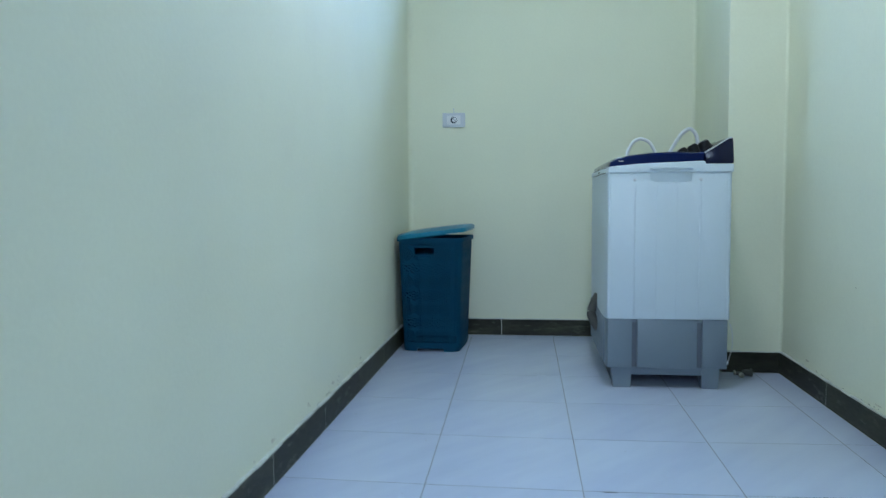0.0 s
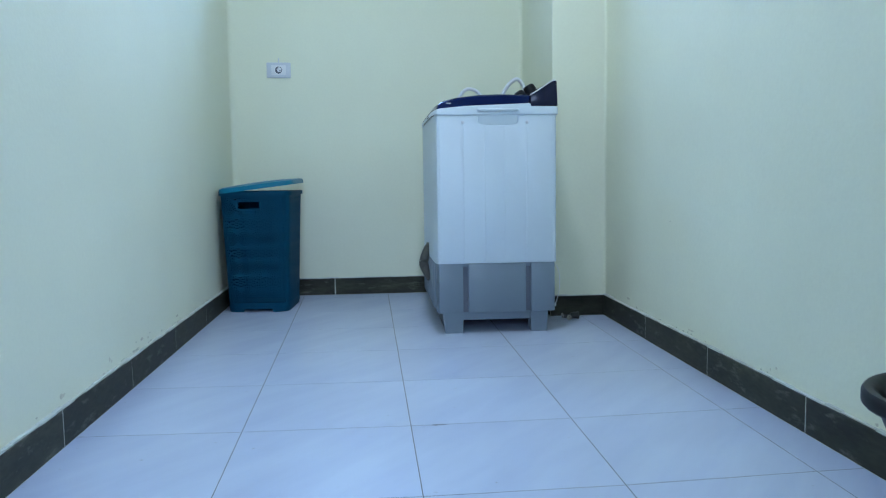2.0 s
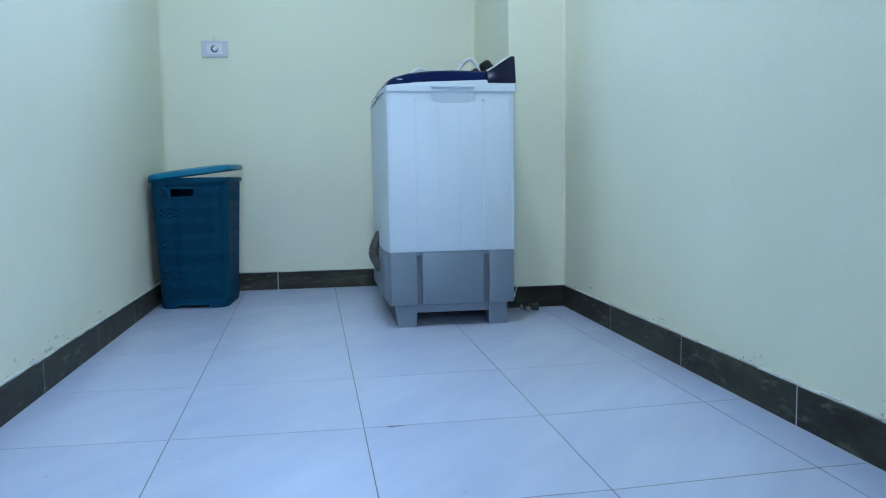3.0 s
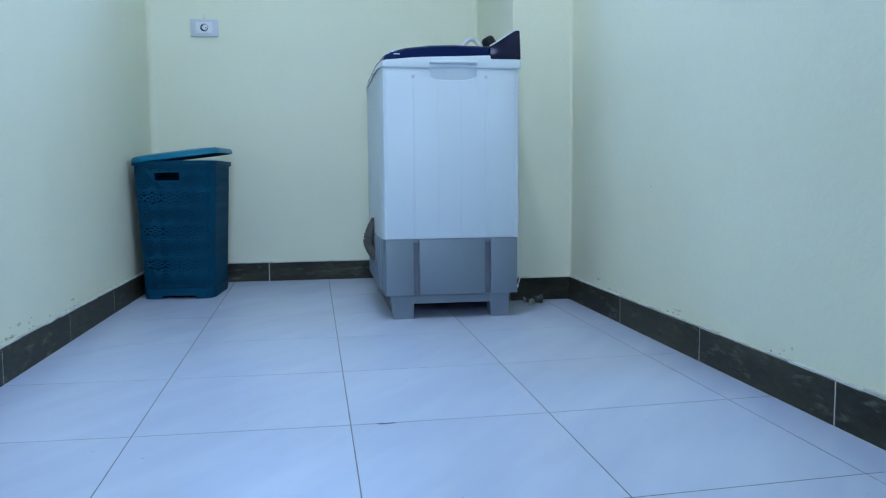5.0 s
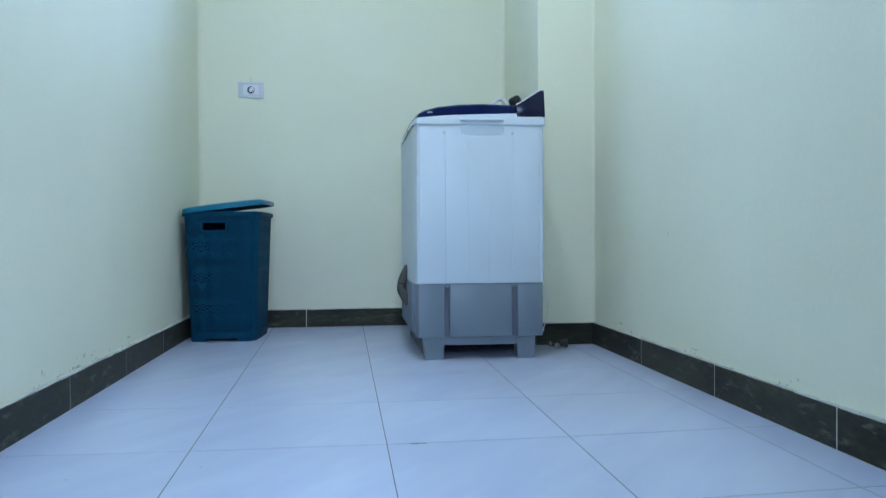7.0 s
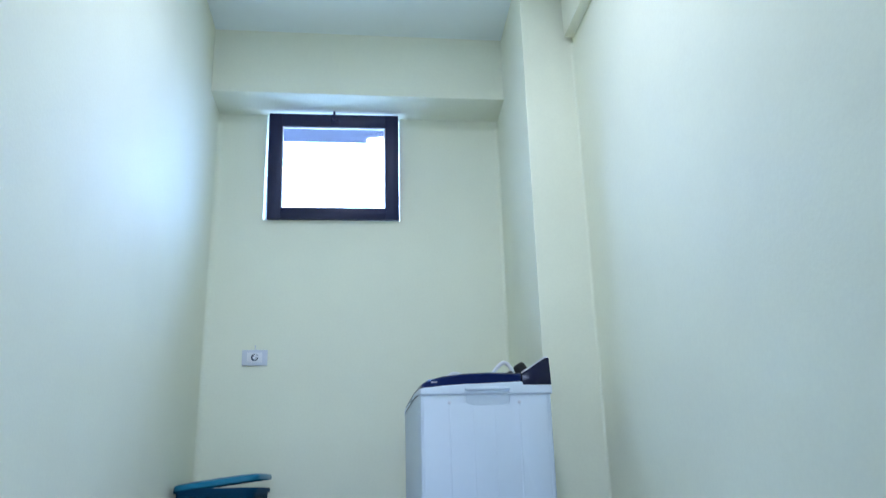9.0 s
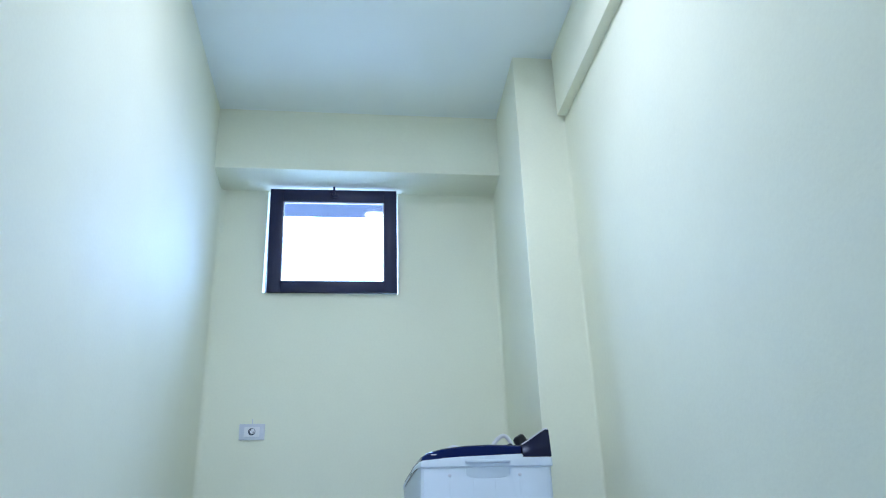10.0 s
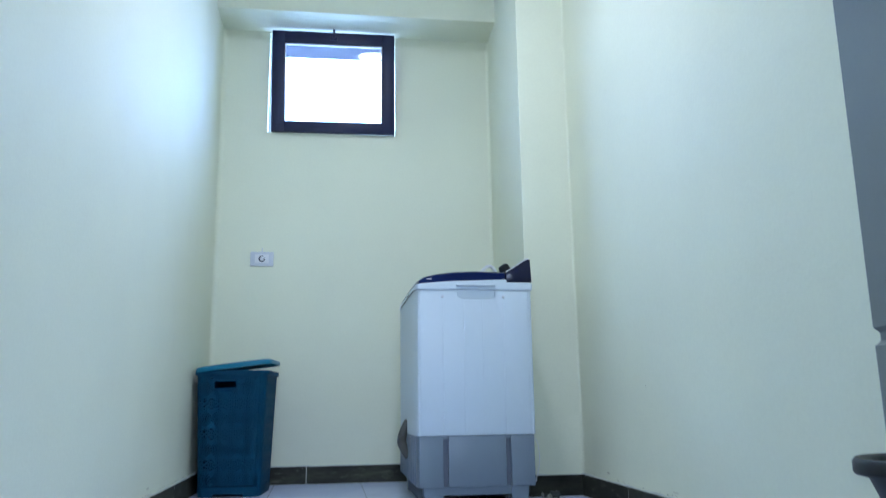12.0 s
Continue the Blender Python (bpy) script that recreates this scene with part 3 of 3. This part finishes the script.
# ---- twin-tub washing machine ----
def build_washer():
    X0, X1, Y0, Y1 = 0.942, 1.403, -1.12, -0.37
    cx, cy = (X0 + X1) / 2, (Y0 + Y1) / 2
    t = thing("washing_machine", "white twin-tub washing machine with grey base and navy lids", "washing machine", (cx, cy, 0), 0)
    L, R, F, B = X0 - cx, X1 - cx, Y0 - cy, Y1 - cy

    def shell(x0, x1, y0, y1, z0, z1, draft, r):
        bm = bmesh.new()
        for v in bmesh.ops.create_cube(bm, size=1)["verts"]:
            k = 0.0 if v.co.z > 0 else draft
            v.co = Vector((x0 + k if v.co.x < 0 else x1 - k, y0 + k if v.co.y < 0 else y1 - k, z1 if v.co.z > 0 else z0))
        bmesh.ops.bevel(bm, geom=[e for e in bm.edges if abs((e.verts[0].co - e.verts[1].co).z) > 0.1], offset=r, segments=5, profile=0.5, affect="EDGES")
        return bm

    RY = 0.14                    # how far back the long rounding of the lids' end reaches

    def plan(x0, x1, y0, y1, rl, rr):
        """Outline seen from above: long oval corners, rl deep, at the lids' end and round ones, rr, at the other."""
        pts = []
        for px, py, rx, ry, a0 in ((x0, y0, rl, RY, 180), (x1, y0, rr, rr, 270), (x1, y1, rr, rr, 0), (x0, y1, rl, RY, 90)):
            ox, oy = px + (rx if px == x0 else -rx), py + (ry if py == y0 else -ry)
            pts += [(ox + rx * math.cos(radians(a0 + 90 * k / 14)), oy + ry * math.sin(radians(a0 + 90 * k / 14))) for k in range(15)]
        return pts

    def back(d, rl):
        """How far the oval corner draws back at the distance d from the side."""
        return rl * (1 - math.sqrt(max(0.0, 1 - (1 - min(d, RY) / RY) ** 2)))

    def loft(rings):
        """A closed skin through rings of points, capped at both ends."""
        bm = bmesh.new()
        loops = [[bm.verts.new(p) for p in r] for r in rings]
        for lo, hi in zip(loops, loops[1:]):
            for i in range(len(lo)):
                bm.faces.new((lo[i], lo[(i + 1) % len(lo)], hi[(i + 1) % len(hi)], hi[i]))
        bm.faces.new(loops[0][::-1])
        bm.faces.new(loops[-1])
        return bm

    # grey base
    part("base", loft([[(x, y, z) for x, y in plan(L + g, R - g, F + 0.010, B - g, 0.014, 0.014)] for z, g in ((0.080, 0.006), (0.270, 0.0))]), M_GREY, t, "grey plastic base")
    for x0, x1 in ((L + 0.030, L + 0.104), (R - 0.098, R - 0.030)):
        for y0, y1 in ((F + 0.006, F + 0.075), (B - 0.075, B - 0.012)):
            part("foot", shell(x0, x1, y0, y1, 0.0, 0.0805, 0.004, 0.010), M_GREY, t)
    # Added dark panels that block light and give the shade under the machine.
    for x0, x1, y0, y1 in ((L + 0.034, L + 0.040, F + 0.08, B - 0.08), (R - 0.040, R - 0.034, F + 0.08, B - 0.08), (L + 0.11, R - 0.105, B - 0.030, B - 0.024)):
        part("under_shade_panel", boxes((x0, x1, y0, y1, 0.010, 0.0805)), M_SHADE_GREY, t)
    part("skirt", shell(L + 0.025, R - 0.035, F + 0.016, F + 0.04, 0.050, 0.0805, 0.002, 0.004), M_GREY, t)
    # raised plates of the base; the grooves between them get shade in their colour
    edge = [(L - 0.001 + back(d, 0.014), F - 0.006 + d) for d in (0, 0.001, 0.003, 0.006, 0.010, 0.016, 0.024, 0.034, 0.046)]
    inner = [(L + 0.020, F + 0.040), (L + 0.020, F + 0.012), (L + 0.1015, F + 0.012), (L + 0.1015, F - 0.006)]
    part("base_plate", extrude(edge + inner, "z", 0.081, 0.2695, bev=0.0008), M_GREY, t)
    for a, b in ((L + 0.1215, R - 0.1175), (R - 0.0975, R - 0.006)):
        part("base_plate", boxes((a, b, F - 0.006, F + 0.012, 0.081, 0.2695), bev=0.003), M_GREY, t)
    for x in (L + 0.1115, R - 0.1075):
        part("groove", boxes((x - 0.0098, x + 0.0098, F + 0.006, F + 0.0105, 0.083, 0.256), bev=0.0), M_GROOVE, t, "recessed groove with shade put into its grey")
        part("groove_cap", boxes((x - 0.0098, x + 0.0098, F - 0.0055, F + 0.0105, 0.2565, 0.2695), bev=0.001), M_GREY, t)
    for k in range(12):
        y = F + 0.050 + k * 0.053
        x = L + back(y - F + 0.01, 0.014)
        part("vent_rib", boxes((x - 0.005, x + 0.02, y, y + 0.024, 0.090, 0.2690), bev=0.002), M_GREY, t)
        x = L + back(y - F + 0.036, 0.014)
        # Solid boxes: the shade of open slots is in their dark colour.
        part("vent_slot", boxes((x - 0.0012, x + 0.014, y + 0.026, y + 0.0495, 0.12, 0.262)), M_SHADE_GREY, t)
    # white body
    part("body", loft([[(x, y, z) for x, y in plan(L - 0.003, R + 0.001, F - 0.007, B + 0.002, 0.014, 0.012)] for z in (0.270, 0.826)]), M_WHITE, t, "glossy white body shell")
    plate = [(L + 0.016, 0.272), (R - 0.016, 0.272), (R - 0.016, 0.8245), (L + 0.314, 0.8245), (L + 0.313, 0.800), (L + 0.301, 0.792), (L + 0.279, 0.788),
             (L + 0.199, 0.788), (L + 0.175, 0.792), (L + 0.163, 0.800), (L + 0.162, 0.8245), (L + 0.016, 0.8245)]
    part("side_plate", extrude(plate, "y", F - 0.010, F - 0.001, bev=0.003), M_WHITE, t)
    for x, wd in ((L + 0.106, 0.0035), (L + 0.188, 0.0015), (L + 0.263, 0.0015), (R - 0.113, 0.0035)):
        part("side_rib", boxes((x - wd, x + wd, F - 0.0110, F - 0.009, 0.276, 0.782), bev=0.0008), M_WHITE, t)
    # top deck
    def deck_top(x):
        if x > R - 0.098:
            return 0.8575
        return float(np.interp(x, (L, L + 0.03, L + 0.163, R - 0.098), (0.848, 0.855, 0.862, 0.869)))

    rim = plan(L - 0.006, R + 0.006, F - 0.014, B + 0.004, 0.017, 0.010)
    rim[15:15] = [(x, F - 0.014) for x in (L + 0.10, L + 0.163, R - 0.15, R - 0.0985, R - 0.0975)]
    rim[-15:-15] = [(x, B + 0.004) for x in (R - 0.0975, R - 0.0985, R - 0.15, L + 0.163, L + 0.10)]

    def inset(pts, g, height):
        mx, my = 0.0, (F + B) / 2
        return [(x - g * (1 if x > mx else -1) * min(1, abs(x - mx) * 5), y - g * (1 if y > my else -1), height(x)) for x, y in pts]

    part("top_deck", loft([inset(rim, 0.002, lambda x: 0.8265), inset(rim, 0.0, lambda x: 0.829), inset(rim, 0.0, lambda x: deck_top(x) - 0.006),
                           inset(rim, 0.002, lambda x: deck_top(x) - 0.002), inset(rim, 0.007, deck_top)]), M_WHITE, t, "white top deck with rounded corners")
    part("seam", boxes((L + 0.018, R - 0.014, F - 0.0085, F - 0.002, 0.8247, 0.8268)), M_WHITE, t, "thin pale grey seam")
    for g, z in ((0.001, 0.8262), (0.005, 0.8455)):
        pts = [(L - 0.0065 + g * 0.3 + back(d, 0.017), F - 0.014 + d, z) for d in (0.035, 0.06, 0.09, 0.12, 0.16, 0.20, 0.30)] + [(L - 0.0065 + g * 0.3, B - 0.20, z)]
        part("trim_line", tube(bmesh.new(), pts, 0.0014, 6), M_BLACKP, t, "thin dark trim line")
    part("lid_catch", boxes((L - 0.007, L + 0.004, F + 0.20, F + 0.28, 0.832, 0.838), bev=0.002), M_BLACKP, t)
    # moulded grip
    part("side_grip", boxes((L + 0.160, L + 0.316, F - 0.028, F - 0.009, 0.8385, 0.8490), bev=0.004), M_WHITE, t)
    for x in (L + 0.106, R - 0.113):
        bm = bmesh.new()
        lathe(bm, [(0.006, 0), (0.006, 0.003), (0.004, 0.004)], pose(x, F - 0.0090, 0.799, 90, 0, 0), 12)
        part("screw", bm, M_PLATE, t)
    # two navy lids
    lidp = [(L + 0.004, 0.8500), (L + 0.009, 0.866), (L + 0.030, 0.880), (L + 0.083, 0.893), (L + 0.163, 0.902), (L + 0.243, 0.905), (R - 0.1, 0.902), (R - 0.1, 0.8660), (L + 0.163, 0.8600)]
    ym = F + (B - F) * 0.55

    def tub_lid(y0, y1, round_front):
        """A lid whose profile draws back in a curve at its outer corner."""
        rings = []
        for k in range(19):
            d = RY * (1 - math.cos(radians(90 * k / 14))) if k <= 14 else RY + (y1 - y0 - RY) * (k - 14) / 4
            off = back(d, 0.010)
            drop = 0.008 * max(0.0, 1 - d / 0.010)
            y = y0 + d if round_front else y1 - d
            x0, x1 = L + 0.004, R - 0.1
            rings.append([(x0 + off + (x - x0) * (x1 - x0 - off) / (x1 - x0), y, z - (drop if z > 0.87 else 0)) for x, z in lidp])
        return loft(rings)

    part("lid", tub_lid(F + 0.006, ym - 0.004, True), M_NAVY, t, "glossy navy tub lid")
    part("lid", tub_lid(ym + 0.004, B - 0.010, False), M_NAVY, t, "glossy navy tub lid")
    part("pale_bar", boxes((L + 0.046, L + 0.066, F + 0.0035, F + 0.0075, 0.8700, 0.8722)), M_SOCKET, t, "small pale bar at the lid's end")
    # console
    con = [(R - 0.097, 0.8585), (R - 0.099, 0.900), (R - 0.07, 0.917), (R - 0.018, 0.951), (R - 0.002, 0.953), (R + 0.002, 0.950), (R + 0.006, 0.8585)]
    part("console", extrude(con, "y", F - 0.006, B + 0.002, bev=0.003), M_CONSOLE, t, "dark sloping control console")
    # White tube laid along the slope as a painted highlight of the gloss.
    edge = [(R - 0.099, F - 0.0075, 0.900), (R - 0.07, F - 0.0075, 0.917), (R - 0.018, F - 0.0075, 0.950), (R - 0.004, F - 0.0075, 0.9525)]
    part("console_highlight", tube(bmesh.new(), edge, 0.0022, 6), M_SOCKET, t, "white tube painted as the highlight along the console's edge")
    for y in (F + 0.12, F + 0.33, F + 0.56):
        bm = bmesh.new()
        lathe(bm, [(0.027, 0), (0.028, 0.006), (0.024, 0.009), (0.023, 0.026), (0.020, 0.034), (0.013, 0.038)], pose(R - 0.066, y, 0.917, 0, -30, 0), 20)
        part("knob", bm, M_BLACKP, t, "black timer knob")
    # hoses and cord
    hy = -0.42 - cy
    bm = tube(bmesh.new(), [(1.270 - cx, hy, 0.895), (1.300 - cx, hy, 0.950), (1.345 - cx, hy, 1.022), (1.385 - cx, hy, 1.048), (1.415 - cx, hy, 1.015), (1.422 - cx, hy + 0.01, 0.95), (1.422 - cx, hy + 0.06, 0.86)], 0.009, 10)
    part("inlet_hose", bm, M_HOSEW, t, "white inlet hose")
    bm = tube(bmesh.new(), [(1.100 - cx, hy + 0.025, 0.895), (1.110 - cx, hy + 0.03, 0.955), (1.140 - cx, hy + 0.03, 0.998), (1.175 - cx, hy + 0.03, 1.006), (1.215 - cx, hy + 0.03, 0.98), (1.25 - cx, hy + 0.02, 0.895)], 0.008, 10)
    part("inlet_hose", bm, M_HOSEW, t, "white inlet hose")
    bm = tube(bmesh.new(), [(L + 0.006, F + 0.36, 0.315), (L - 0.012, F + 0.35, 0.285), (L - 0.026, F + 0.34, 0.245), (L - 0.020, F + 0.33, 0.215), (L + 0.004, F + 0.32, 0.175)], 0.018, 12, rib=0.002, ribs=1)
    part("drain_hose", bm, M_HOSE, t, "grey ribbed drain hose")
    bm = tube(bmesh.new(), [(R + 0.001, F + 0.06, 0.262), (R + 0.020, F + 0.05, 0.235), (R + 0.026, F + 0.05, 0.17), (R + 0.014, F + 0.05, 0.11), (R + 0.001, F + 0.05, 0.09)], 0.0016, 6)
    part("cord", bm, M_HOSEW, t, "thin white power cord")
    bm = bmesh.new()
    lathe(bm, [(0.006, 0), (0.007, 0.010), (0.006, 0.018), (0.003, 0.020)], pose(R - 0.008, F + 0.05, 0.095, 0, 90, 0), 10)
    part("cord_clip", bm, M_WHITE, t)


# Base grey darkened for the shade inside the grooves.
M_GROOVE = mat("groove_shade_grey", (0.115, 0.135, 0.175), 0.6, vary=0.05)
# Dark grey painted where shade falls: slots, socket well, under the washer.
M_SHADE_GREY = mat("shade_grey", (0.05, 0.06, 0.085), 0.6, vary=0.05)
build_washer()


# ---- pipe fittings left on the floor ----
def build_fittings():
    t = thing("hose_coupling", "dark grey hose coupling with pale collars lying by the skirting", "pipe fitting", (1.520, -0.885, 0.0), 4)
    bm = bmesh.new()
    lathe(bm, [(0.011, -0.018), (0.0135, -0.015), (0.0140, 0.010), (0.0165, 0.013), (0.0165, 0.018), (0.012, 0.0185)], pose(0.016, 0, 0.0165, 0, 90, 0), 16)
    part("socket", bm, M_FITTING, t)
    bm = tube(bmesh.new(), [(0.000, 0, 0.014), (-0.012, -0.002, 0.013), (-0.026, 0.002, 0.013), (-0.036, 0.004, 0.015)], 0.0075, 12)
    part("stem", bm, M_FITTING, t)
    bm = tube(bmesh.new(), [(-0.014, 0.0, 0.012), (-0.014, -0.022, 0.0105)], 0.0078, 12)
    part("branch", bm, M_FITTING, t)
    for m in (pose(-0.036, 0.004, 0.0155, 0, 84, 0), pose(-0.014, -0.022, 0.0112, 86, 0, 12)):
        bm = bmesh.new()
        lathe(bm, [(0.0060, 0.0), (0.0108, 0.0005), (0.0112, 0.004), (0.0085, 0.0055), (0.0060, 0.0050), (0.0055, 0.001)], m, 18)
        part("collar", bm, M_BRASS, t, "pale worn collar")


M_FITTING = mat("dark_grey_fitting", (0.045, 0.048, 0.045), 0.4, vary=0.2, scale=30, spec=0.5)
build_fittings()


# ---- black bucket behind the door ----
def build_bucket():
    t = thing("bucket", "black plastic bucket with a rolled rim and wire handle", "bucket", (1.478, -3.125, 0.0), 30)
    bm = bmesh.new()
    lathe(bm, [(0.062, 0.0), (0.066, 0.004), (0.092, 0.205), (0.1255, 0.2865), (0.140, 0.2870), (0.1425, 0.290), (0.1425, 0.304), (0.139, 0.309), (0.132, 0.3095), (0.122, 0.303), (0.088, 0.205), (0.060, 0.010)], None, 40)
    part("shell", bm, M_BLACKP, t)
    for s in (-1, 1):
        part("lug", boxes((s * 0.135 - 0.01, s * 0.135 + 0.01, -0.02, 0.02, 0.262, 0.286), bev=0.003), M_BLACKP, t)
    bm = tube(bmesh.new(), [(-0.147, 0, 0.275), (-0.13, -0.10, 0.268), (0, -0.150, 0.262), (0.13, -0.10, 0.268), (0.147, 0, 0.275)], 0.0025, 8)
    part("bail", bm, M_STEEL, t, "thin wire handle")


build_bucket()


# ---- socket ----
def build_socket():
    t = thing("wall_socket", "white power socket in a silver-grey cover plate on the cream wall", "power socket", (0.246, -0.0, 1.149), 0)
    part("plate", boxes((-0.060, 0.060, -0.009, 0, -0.038, 0.038), bev=0.003), M_PLATE, t)
    part("insert", boxes((-0.036, 0.036, -0.012, -0.009, -0.024, 0.024), bev=0.001), M_SOCKET, t)
    bm = bmesh.new()
    lathe(bm, [(0.0205, -0.0005), (0.0205, 0.0015), (0.0175, 0.0015), (0.0170, -0.0005)], pose(0, -0.0118, 0, 90, 0, 0), 24)
    part("ring", bm, M_SOCKET, t)
    # Flat discs: the shade of the well and pin holes is in the colour.
    bm = bmesh.new()
    lathe(bm, [(0.0172, 0), (0.0172, 0.0008)], pose(0, -0.0118, 0, 90, 0, 0), 24)
    part("well", bm, M_SHADE_GREY, t, "flat round disc with the well's shade in its dark grey")
    bm = bmesh.new()
    lathe(bm, [(0.0118, 0), (0.0122, 0.0012), (0.0112, 0.0022)], pose(0.0028, -0.0125, 0.0018, 90, 0, 0), 20)
    part("plug_face", bm, M_SOCKET, t)
    for x, z in ((-0.0045, 0.0065), (0.0075, -0.0020)):
        bm = bmesh.new()
        lathe(bm, [(0.0026, 0), (0.0026, 0.0005)], pose(x, -0.0148, z, 90, 0, 0), 10)
        part("pin_dot", bm, M_DARK, t, "dark disc painted as the shade of a pin hole")
    part("wire_stub", boxes((-0.002, 0.002, -0.006, 0, 0.0385, 0.062), bev=0.0005), M_PLATE, t)


build_socket()

# ---- skirting, in pieces ----
SK_H, SK_T = 0.086, 0.012


def skirting(name, axis, fixed, side, cuts, z0=0.0):
    """A run of skirting tiles between cuts along an axis; side: which way it stands off the wall."""
    run = new(name)
    tagged(run, label="dark wood-look skirting tiles with pale mortar joints", kind="structure")
    a, b = sorted((fixed, fixed + side * SK_T))
    lo, hi = min(cuts), max(cuts)
    c, d = sorted((fixed + side * 0.0005, fixed + side * (SK_T - 0.0003)))
    g = (c, d, lo, hi, 0.0, SK_H - 0.001) if axis == "y" else (lo, hi, c, d, 0.0, SK_H - 0.001)
    bm = boxes(g)
    # uneven mortar along the top
    rnd = random.Random(name)
    s = lo
    while s < hi:
        e = min(hi, s + rnd.uniform(0.03, 0.09))
        hgt = SK_H + rnd.uniform(0.0015, 0.006)
        w = rnd.uniform(0.55, 0.97) * SK_T
        p, q = sorted((fixed + side * 0.0004, fixed + side * w))
        box(bm, *((p, q, s, e, SK_H - 0.0005, hgt) if axis == "y" else (s, e, p, q, SK_H - 0.0005, hgt)))
        s = e
    part("mortar", bm, M_CEMENT, run, "pale crumbly mortar", smooth=False)
    cs = sorted(cuts)
    for i, (s, e) in enumerate(zip(cs, cs[1:])):
        j0 = 0.0011 if i else 0.0
        j1 = 0.0011 if i < len(cs) - 2 else 0.0
        p = 0.0002 * ((i * 7) % 3)
        a2, b2 = (a, b + p) if side > 0 else (a - p, b)
        bx = (a2, b2, s + j0, e - j1, 0.0005, SK_H) if axis == "y" else (s + j0, e - j1, a2, b2, 0.0005, SK_H)
        part("tile", boxes(bx, bev=0.001, seg=1), M_SKIRT, run, smooth=False)


skirting("baseboard_left", "y", 0.0, 1, [YF, -3.74, -3.24, -2.745, -2.25, -1.759, -1.275, -0.79, -0.30, -SK_T])
skirting("baseboard_right", "y", W, -1, [YF, -3.935, -3.414, -2.892, -2.37, -1.849, -1.326, PY - SK_T])
skirting("baseboard_back", "x", 0.0, -1, [0.0, 0.50, 1.02, PX])
skirting("baseboard_pillar", "x", PY, -1, [PX - SK_T - 0.014, W])
skirting("baseboard_pillar_side", "y", PX - 0.014, -1, [PY, -0.37, -SK_T])

# ---- floor tiles ----
JX = [(0.0, 0.0), (0.341, 0.0235), (0.772, 0.0095), (1.187, 0.0), (1.583, 0.0), (W, 0.0)]   # place at the back wall, drift per metre
JW = [0.008, -0.005, -0.010, -0.003, 0.018, 0.022]                                             # waver of the cross joints
JY = [YF] + [-3.854 + 0.4167 * k for k in range(10)] + [0.0]


def tile_corner(i, j):
    y = JY[j] + (JW[i] if 0 < j < len(JY) - 1 else 0.0)
    return Vector((JX[i][0] - JX[i][1] * y, y, 0.0))


for i in range(len(JX) - 1):
    for j in range(len(JY) - 1):
        cs = [tile_corner(i, j), tile_corner(i + 1, j), tile_corner(i + 1, j + 1), tile_corner(i, j + 1)]
        mid = sum(cs, Vector()) / 4
        gx, gy = 0.0010, 0.0013
        pts = [(c.x - mid.x + (gx if k in (0, 3) else -gx), c.y - mid.y + (gy if k < 2 else -gy)) for k, c in enumerate(cs)]
        me = bpy.data.meshes.new("tile")
        bm = extrude(pts, "z", -0.009, 0.0, bev=0.0002, seg=1)
        bm.to_mesh(me)
        bm.free()
        me.materials.append(M_TILE)
        o = new("tile", me)
        o.location = (mid.x, mid.y, random.uniform(-0.00006, 0.00006))
        o.parent = floor
bm = extrude([(0.0, 0.001), (0.009, 0.004), (0.019, 0.002), (0.028, 0.004), (0.036, 0.001), (0.027, -0.001), (0.020, 0.000), (0.010, -0.003)], "z", 0.0004, 0.0010)
chip = part("chip", bm, M_CHIP, floor, "dark chip at the tile edge", smooth=False)
chip.location = (0.842, -2.202, 0)
